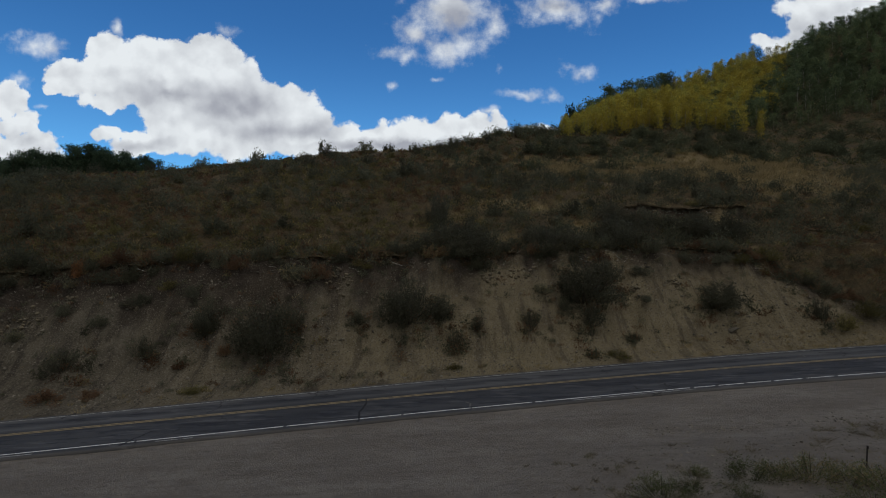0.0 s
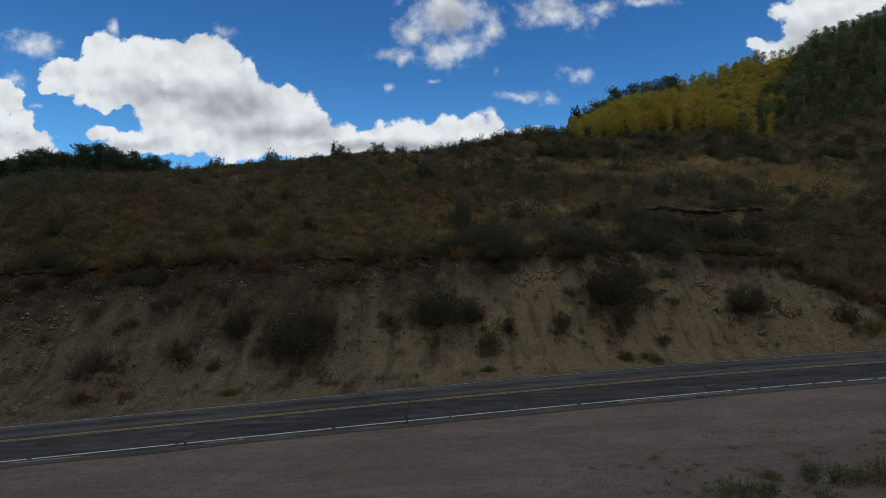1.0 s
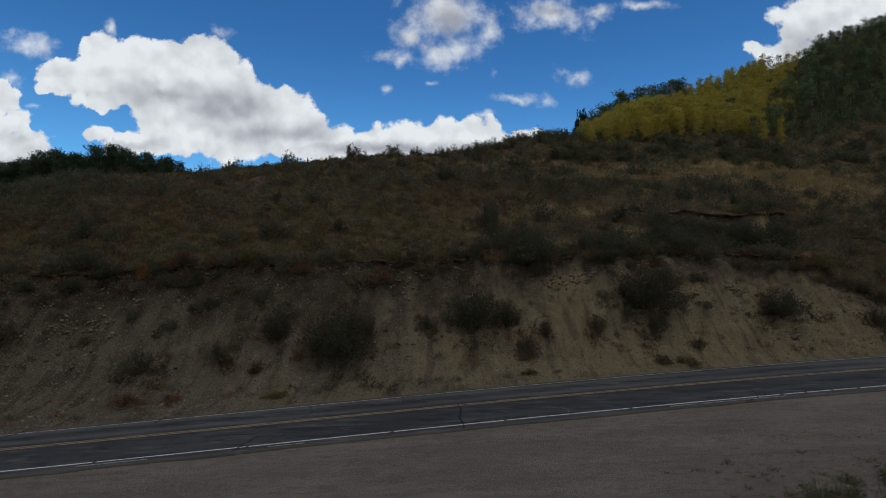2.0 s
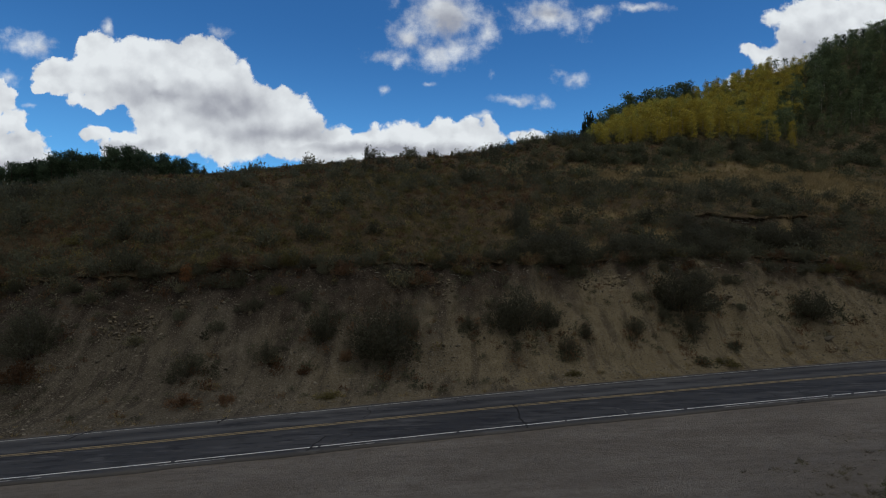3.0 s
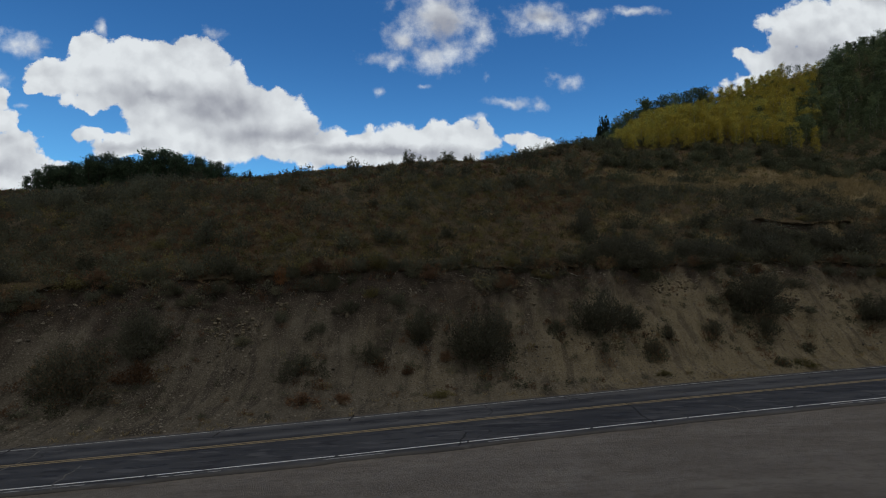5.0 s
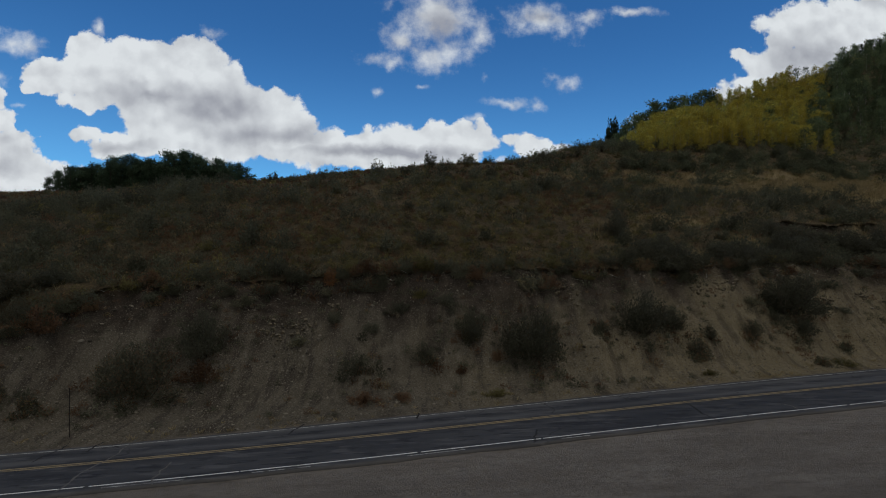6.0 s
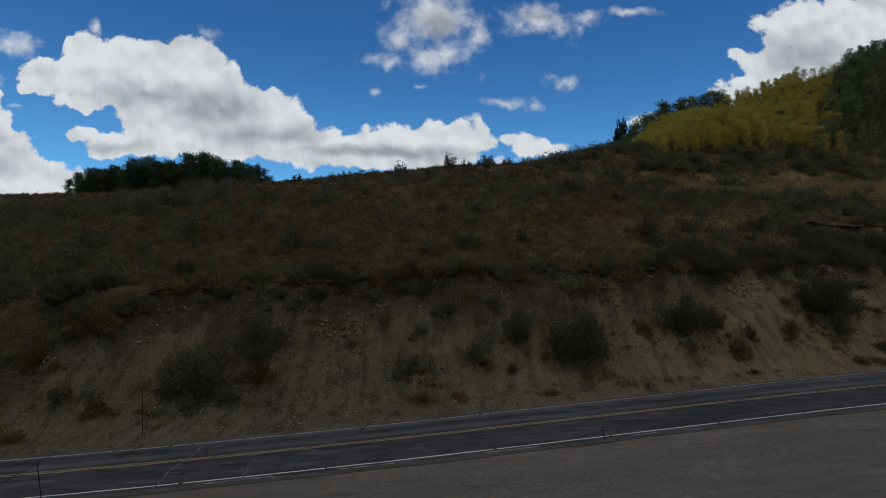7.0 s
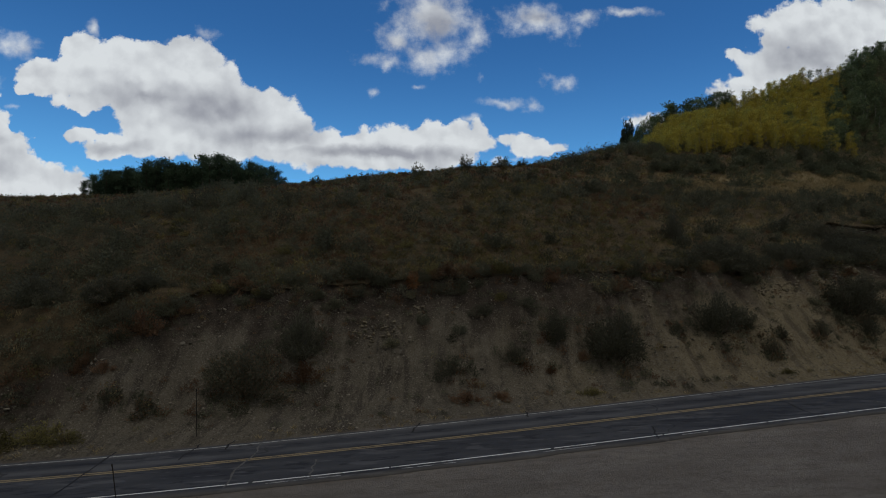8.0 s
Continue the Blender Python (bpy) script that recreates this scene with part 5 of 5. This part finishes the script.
# the turf hangs over the edge of the bank and of the slips above it
def turf_edge(x0, x1, edge, seed, high=0.35, whole=0.0):
    """A ragged lip of turf over a line d = edge(x), measured from the toe of the bank."""
    xs = np.arange(x0, x1, 0.22)
    rough = fbm(xs * 0.9, xs * 0 + seed, 95)
    out = 0.16 + 0.5 * rough + 0.22 * value_noise(xs * 2.6, xs * 0 + seed, 96)
    d = edge(xs) + 0.5 * fbm(xs * 0.5, xs * 0 + seed, 97)
    taper = np.clip(np.minimum(xs - x0, x1 - xs) / 2.0, 0.0, 1.0) * ease(-0.25, 0.2, fbm(xs * 0.33, xs * 0 + 2.0 * seed, 94) + whole)
    shag = np.random.RandomState(90 + seed).uniform(-0.14, 0.14, (6, len(xs)))
    rows = []
    for wild, (back, up) in zip(shag, ((1.5, -0.08), (0.6, 0.10), (0.0, 0.06), (-1.0, -0.06), (-0.9, -0.20), (0.3, -0.42))):
        q = d + (back if back >= 0 else out * back) + 1.5 + (wild if back < 1 else 0)
        y = q / 0.975 + far_y(xs)
        ref = ground_z(xs, (d + 0.5 + 1.5) / 0.975 + far_y(xs))
        base = ground_z(xs, y) if back > 1 else ref
        rows.append(np.stack([xs, y, base + up * high / 0.35 * taper - 0.25 * (1 - taper) + 0.05 * value_noise(xs * 3.1, xs * 0 + back * 7, 98) + 0.4 * wild], -1))
    verts = np.concatenate(rows)
    n, m = len(rows), len(xs)
    idx = np.arange(n * m).reshape(n, m)
    faces = np.stack([idx[:-1, :-1], idx[1:, :-1], idx[1:, 1:], idx[:-1, 1:]], -1).reshape(-1, 4)
    mesh = mesh_from("turf_edge", verts, faces, GROUND)
    return tagged(new("turf_edge", mesh), "ragged brown turf overhanging bare slipped earth", "turf", kind="stuff")


turf_edge(18.6, 38.0, scarp, 3, 0.36, 0.25)
turf_edge(38.4, 46.0, lambda x: np.interp(x, (38.5, 39.5, 42, 46), (16.2, 15.2, 13.8, 12.4)), 4, 0.4, 0.3)
turf_edge(16.0, 31.0, bank_edge, 5, 0.24, -0.05)
turf_edge(-50.0, 15.0, lambda x: bank_edge(x) - 0.1, 6, 0.26, -0.30)

# weeds on the verge beyond the lot
x, y = places(501, 2, 34, -26, -11, 0.40, lambda x, y, q: verge(x, y) * 0.4 * ease(-0.1, 0.35, fbm(x * 0.5, y * 0.5, 79)))
scatter("verge_weeds", THIN_GRASS, x, y, np.random.RandomState(7).uniform(0.4, 0.9, len(x)), 0.6, WEED_STRAW, "thin dry weeds on the gravel verge", "grass", 502)
def seeded(pieces, seed):
    """Adds pale seed heads on top of a bush."""
    r = np.random.RandomState(seed)
    spots = r.normal(size=(7, 3)) * (0.26, 0.26, 0.05) + (0, 0, 0.48)
    centres = np.repeat(spots, 14, 0) + r.normal(size=(98, 3)) * 0.026
    heads = mesh_from("seed_head", *leaves_at(r, centres, 0.014, 3), BLOOM)
    paint(heads, "tone", np.zeros(len(heads.vertices)))
    return pieces + [("seed_head", heads, "pale dried seed heads")]


WEED = [seeded(bush_meshes(510 + k, 2600, 0.014, 26, 0.5, WEED_GREEN, 1.2), 515 + k) for k in range(3)]
GREENWEED = [bush_meshes(520 + k, 2600, 0.014, 26, 0.42, WEED_GREEN, 1.25) for k in range(3)]
for x, y, wide, high, kind in ((7.6, 19.0, 1.5, 1.1, 0), (8.6, 19.2, 1.0, 0.8, 1), (11.2, 19.8, 1.9, 1.1, 1), (12.2, 19.7, 1.3, 0.9, 0), (13.3, 19.7, 1.7, 1.2, 0), (14.3, 19.2, 1.8, 1.0, 1), (15.2, 18.6, 2.2, 1.3, 1), (9.4, 20.3, 0.8, 0.6, 0), (16.4, 19.0, 1.8, 1.0, 0), (13.6, 17.2, 1.9, 1.1, 1), (18.0, 18.4, 2.2, 1.3, 1), (10.2, 18.0, 1.2, 0.8, 0), (20.0, 19.6, 2.0, 1.2, 0)):
    plant(GREENWEED if kind else WEED, x, y, wide * 1.15, high * 1.3, "low green and yellow weeds on the gravel verge" if kind else "pale grey-green rabbitbrush on the gravel verge", "weeds on the verge")

# ---- roadside stakes ----
STEEL = Nodes("weathered_steel", rough=0.6, metal=0.6)
STEEL = STEEL.done(STEEL.mix(STEEL.step(STEEL.noise(7, 4), 0.4, 0.65), (0.035, 0.033, 0.032), (0.075, 0.065, 0.055)))


def stake(x, y, tall, lean, label):
    """A thin steel roadside stake: a flanged post with a capped top."""
    root = tagged(new("roadside_stake"), label, "post", "roadside stakes")
    bm = bmesh.new()
    for w, dpt, off in ((0.045, 0.012, 0.0), (0.012, 0.04, 0.022)):
        box = bmesh.ops.create_cube(bm, size=1.0)["verts"]
        bmesh.ops.scale(bm, vec=(w, dpt, tall + 0.3), verts=box)
        bmesh.ops.translate(bm, vec=(0, off, (tall - 0.3) / 2), verts=box)
    bmesh.ops.bevel(bm, geom=bm.edges[:], offset=0.003, segments=1, affect="EDGES")
    part("post", bm, STEEL, root)
    bm = bmesh.new()
    box = bmesh.ops.create_cube(bm, size=1.0)["verts"]
    bmesh.ops.scale(bm, vec=(0.055, 0.025, 0.12), verts=box)
    bmesh.ops.translate(bm, vec=(0, -0.02, tall - 0.06), verts=box)
    bmesh.ops.bevel(bm, geom=bm.edges[:], offset=0.008, segments=2, affect="EDGES")
    part("cap", bm, STEEL, root, "dark marker plate at the top")
    root.matrix_world = pose(x, y, float(ground_z(x, y)), 0, lean, 0)


stake(-43.2, 31.4, 3.0, -1.0, "tall thin dark snow stake at the foot of the bank")
stake(-43.4, 22.7, 1.75, -7.0, "thin dark leaning delineator post beside the lot")
stake(15.8, 20.4, 0.85, 2.0, "short thin dark post among verge weeds")


# ---- the car ----
def plain(name, colour, rough, metal=0.0, spec=0.5, coat=0.0):
    m = Nodes(name, rough=rough, metal=metal, spec=spec)
    m.bsdf.inputs["Coat Weight"].default_value = coat
    dust = m.noise(3.0, 5, 0.6)
    return m.done(m.mix(m.step(dust, 0.45, 0.8, 0, 0.25), colour, tuple(0.6 * c + 0.05 for c in colour)))


CAR_PAINT = plain("dark_blue_car_paint", (0.005, 0.007, 0.018), 0.35, 0.0, 0.3, 0.15)
BLACK_TRIM = plain("black_plastic", (0.012, 0.012, 0.013), 0.6)
RUBBER = plain("tyre_rubber", (0.018, 0.018, 0.018), 0.85)
ALLOY = plain("silver_alloy", (0.55, 0.55, 0.56), 0.35, 0.8)
CAR_GLASS = plain("dark_tinted_glass", (0.010, 0.012, 0.018), 0.08, 0.0, 0.5)
RED_LENS = plain("red_lens", (0.35, 0.012, 0.012), 0.2)
CLEAR_LENS = plain("clear_lens", (0.5, 0.52, 0.54), 0.12, 0.3)


def loft(sections):
    """A closed skin through rings of the same number of places, one after another."""
    bm = bmesh.new()
    rings = [[bm.verts.new(p) for p in ring] for ring in sections]
    n = len(rings[0])
    for a, b in zip(rings, rings[1:]):
        for i in range(n):
            bm.faces.new((a[i], a[(i + 1) % n], b[(i + 1) % n], b[i]))
    bm.faces.new(rings[0])
    bm.faces.new(tuple(reversed(rings[-1])))
    bmesh.ops.recalc_face_normals(bm, faces=bm.faces[:])
    return bm


def block(size, at, bevel=0.02, segments=2):
    bm = bmesh.new()
    box = bmesh.ops.create_cube(bm, size=1.0)["verts"]
    bmesh.ops.scale(bm, vec=size, verts=box)
    bmesh.ops.translate(bm, vec=at, verts=box)
    if bevel:
        bmesh.ops.bevel(bm, geom=bm.edges[:], offset=bevel, segments=segments, affect="EDGES")
    return bm


def ring_spin(profile, centre, steps=28):
    """Turns a profile of (radius, offset along y) round the wheel's axle."""
    bm = bmesh.new()
    rows = [[bm.verts.new((centre[0] + r * math.cos(a), centre[1] + o, centre[2] + r * math.sin(a))) for r, o in profile] for a in np.arange(steps) * 2 * math.pi / steps]
    for k in range(steps):
        a, b = rows[k], rows[(k + 1) % steps]
        for i in range(len(profile) - 1):
            bm.faces.new((a[i], a[i + 1], b[i + 1], b[i]))
    bmesh.ops.recalc_face_normals(bm, faces=bm.faces[:])
    return bm


def pane_quad(corners, thick=0.012):
    """A thin window pane between four corners."""
    bm = bmesh.new()
    c = [Vector(p) for p in corners]
    n = (c[1] - c[0]).cross(c[3] - c[0]).normalized() * thick
    low, top = [bm.verts.new(p) for p in c], [bm.verts.new(p + n) for p in c]
    bm.faces.new(tuple(reversed(low)))
    bm.faces.new(top)
    for i in range(4):
        bm.faces.new((low[i], low[(i + 1) % 4], top[(i + 1) % 4], top[i]))
    return bm


def build_car():
    car = tagged(new("car"), "dark blue sport utility vehicle with roof rack and silver wheels", "car")

    def ring(x, w, zb, zt):
        return [(x, -w * 0.9, zb), (x, -w, zb + 0.16), (x, -w, (zb + zt) / 2), (x, -w * 0.985, zt - 0.10), (x, -w * 0.93, zt), (x, w * 0.93, zt), (x, w * 0.985, zt - 0.10), (x, w, (zb + zt) / 2), (x, w, zb + 0.16), (x, w * 0.9, zb)]

    stations = ((2.24, 0.74, 0.50, 0.88), (2.15, 0.84, 0.44, 1.00), (1.9, 0.91, 0.42, 1.08), (1.4, 0.925, 0.40, 1.13), (0.9, 0.925, 0.38, 1.16), (0.0, 0.925, 0.38, 1.17), (-1.0, 0.925, 0.38, 1.18), (-1.8, 0.92, 0.42, 1.18), (-2.12, 0.89, 0.46, 1.16), (-2.22, 0.82, 0.52, 1.10))
    bm = loft([ring(*s) for s in stations])
    part("body", bm, CAR_PAINT, car, smooth=True)
    house = ((0.98, 0.84, 0.84, 1.15), (0.30, 0.84, 0.72, 1.66), (-0.2, 0.84, 0.70, 1.74), (-0.62, 0.84, 0.69, 1.755), (-0.72, 0.84, 0.69, 1.80), (-1.9, 0.84, 0.68, 1.80), (-2.16, 0.83, 0.72, 1.50), (-2.2, 0.83, 0.80, 1.16))
    bm = loft([[(x, -b, 1.13), (x, -t, max(z - 0.05, 1.14)), (x, -t * 0.9, z), (x, t * 0.9, z), (x, t, max(z - 0.05, 1.14)), (x, b, 1.13)] for x, b, t, z in house])
    part("cabin", bm, CAR_PAINT, car)

    def side_y(z, x):
        return 0.845 - (z - 1.15) * 0.27 + 0.004

    for sign in (1, -1):
        for name, (x0, x1, x2, x3, zt) in (("front_window", (0.84, -0.08, -0.08, 0.34, 1.59)), ("rear_window", (-0.16, -1.0, -1.0, -0.16, 1.60)), ("quarter_window", (-1.10, -1.95, -1.88, -1.10, 1.62))):
            pts = [(x0, side_y(1.20, x0), 1.20), (x1, side_y(1.20, x1), 1.20), (x2, side_y(zt, x2), zt), (x3, side_y(zt, x3), zt)]
            pts = [(x, sign * y, z) for x, y, z in pts]
            part(name, pane_quad(pts if sign < 0 else [pts[1], pts[0], pts[3], pts[2]]), CAR_GLASS, car, "dark tinted glass")
        for x in (0.55, -0.55):
            handle = block((0.2, 0.03, 0.04), (x - 0.35, sign * 0.925, 1.02), 0.01)
            part("door_handle", handle, BLACK_TRIM, car)
        for x in (0.92, -0.12, -1.05):
            part("door_seam", block((0.012, 0.01, 0.62), (x, sign * 0.923, 0.78), 0), BLACK_TRIM, car)
        part("mirror", block((0.12, 0.2, 0.16), (0.72, sign * 1.0, 1.22), 0.035), BLACK_TRIM, car)
        bm = bmesh.new()
        bmesh.ops.create_cone(bm, cap_ends=True, segments=12, radius1=0.04, radius2=0.04, depth=1.75, matrix=Matrix.Translation((0.02, sign * 0.97, 0.36)) @ Matrix.Rotation(math.pi / 2, 4, "Y"))
        part("side_step", bm, ALLOY, car, "silver tube step")
        part("headlight", block((0.10, 0.30, 0.16), (2.13, sign * 0.68, 0.86), 0.03), CLEAR_LENS, car, "clear headlight")
        part("taillight", block((0.06, 0.10, 0.34), (-2.19, sign * 0.82, 1.0), 0.02), RED_LENS, car, "red tail lamp")
        bm = bmesh.new()
        bmesh.ops.create_cone(bm, cap_ends=True, segments=8, radius1=0.025, radius2=0.025, depth=2.0, matrix=Matrix.Translation((-0.85, sign * 0.58, 1.88)) @ Matrix.Rotation(math.pi / 2, 4, "Y"))
        rail = part("roof_rail", bm, ALLOY if sign > 0 else BLACK_TRIM, car, "tubular roof rail")
        for x in (-0.1, -1.0, -1.75):
            part("rail_foot", block((0.08, 0.05, 0.12), (x, sign * 0.58, 1.83), 0.01), BLACK_TRIM, rail)
        for x in (1.36, -1.34):
            flare = ring_spin([(0.40, sign * 0.85), (0.405, sign * 0.95), (0.47, sign * 0.95), (0.50, sign * 0.90)], (x, 0, 0.40))
            part("wheel_arch", flare, BLACK_TRIM, car)
            # flat black disc on the uncut body stands in for the shaded wheel hollow
            part("wheel_well", ring_spin([(0.0, sign * 0.932), (0.42, sign * 0.932)], (x, 0, 0.40)), BLACK_TRIM, car)
            wheel = new("wheel")
            wheel.parent = car
            y = sign * 0.80
            part("tyre", ring_spin([(0.25, y - sign * 0.1), (0.34, y - sign * 0.12), (0.375, y - sign * 0.08), (0.38, y + sign * 0.08), (0.345, y + sign * 0.155), (0.25, y + sign * 0.15)], (x, 0, 0.375)), RUBBER, wheel, smooth=True)
            rim = ring_spin([(0.26, y + sign * 0.15), (0.245, y + sign * 0.155), (0.225, y + sign * 0.12), (0.22, y + sign * 0.06)], (x, 0, 0.375))
            for k in range(6):
                a = k * math.pi / 3 + 0.3
                spoke = bmesh.ops.create_cube(rim, size=1.0)["verts"]
                bmesh.ops.scale(rim, vec=(0.075, 0.035, 0.24), verts=spoke)
                bmesh.ops.translate(rim, vec=(0, 0, 0.12), verts=spoke)
                bmesh.ops.rotate(rim, cent=(0, 0, 0), matrix=Matrix.Rotation(a, 3, "Y"), verts=spoke)
                bmesh.ops.translate(rim, vec=(x, y + sign * 0.13, 0.375), verts=spoke)
            hub = bmesh.ops.create_cone(rim, cap_ends=True, segments=14, radius1=0.065, radius2=0.05, depth=0.05, matrix=Matrix.Translation((x, y + sign * 0.145, 0.375)) @ Matrix.Rotation(-sign * math.pi / 2, 4, "X"))
            part("rim", rim, ALLOY, wheel, "silver six-spoke rim")
    part("windscreen", pane_quad([(0.955, -0.74, 1.19), (0.955, 0.74, 1.19), (0.335, 0.63, 1.645), (0.335, -0.63, 1.645)]), CAR_GLASS, car, "dark tinted glass")
    part("tailgate_window", pane_quad([(-2.185, 0.66, 1.26), (-2.185, -0.66, 1.26), (-2.02, -0.60, 1.66), (-2.02, 0.60, 1.66)], 0.02), CAR_GLASS, car, "dark tinted glass")
    part("front_bumper", block((0.22, 1.72, 0.30), (2.20, 0, 0.54), 0.06, 3), BLACK_TRIM, car)
    part("rear_bumper", block((0.22, 1.72, 0.24), (-2.22, 0, 0.56), 0.05, 3), BLACK_TRIM, car)
    part("grille", block((0.05, 0.8, 0.2), (2.23, 0, 0.84), 0.02), BLACK_TRIM, car)
    for x in (-0.05, -0.6, -1.2, -1.75):
        part("cross_bar", block((0.05, 1.16, 0.03), (x, 0, 1.90), 0.008), BLACK_TRIM, car)
    part("rack_basket", block((0.5, 1.1, 0.10), (-0.1, 0, 1.95), 0.03), BLACK_TRIM, car, "black gear basket on the rack")
    part("roof_bag", block((0.34, 0.5, 0.16), (-0.45, 0.2, 2.0), 0.06, 3), BLACK_TRIM, car, "dark bundle strapped to the rack")
    part("aerial", block((0.012, 0.012, 0.55), (1.05, -0.75, 1.4), 0), BLACK_TRIM, car)
    # it has driven on down the road
    x = -68.0
    y = float(centre_y(np.array(x))) + 1.7
    car.matrix_world = pose(x, y, float(road_z(np.array(x))) - 0.006 * abs(y - float(centre_y(np.array(x)))), 0, 4.3, 180.2)
    return car


build_car()
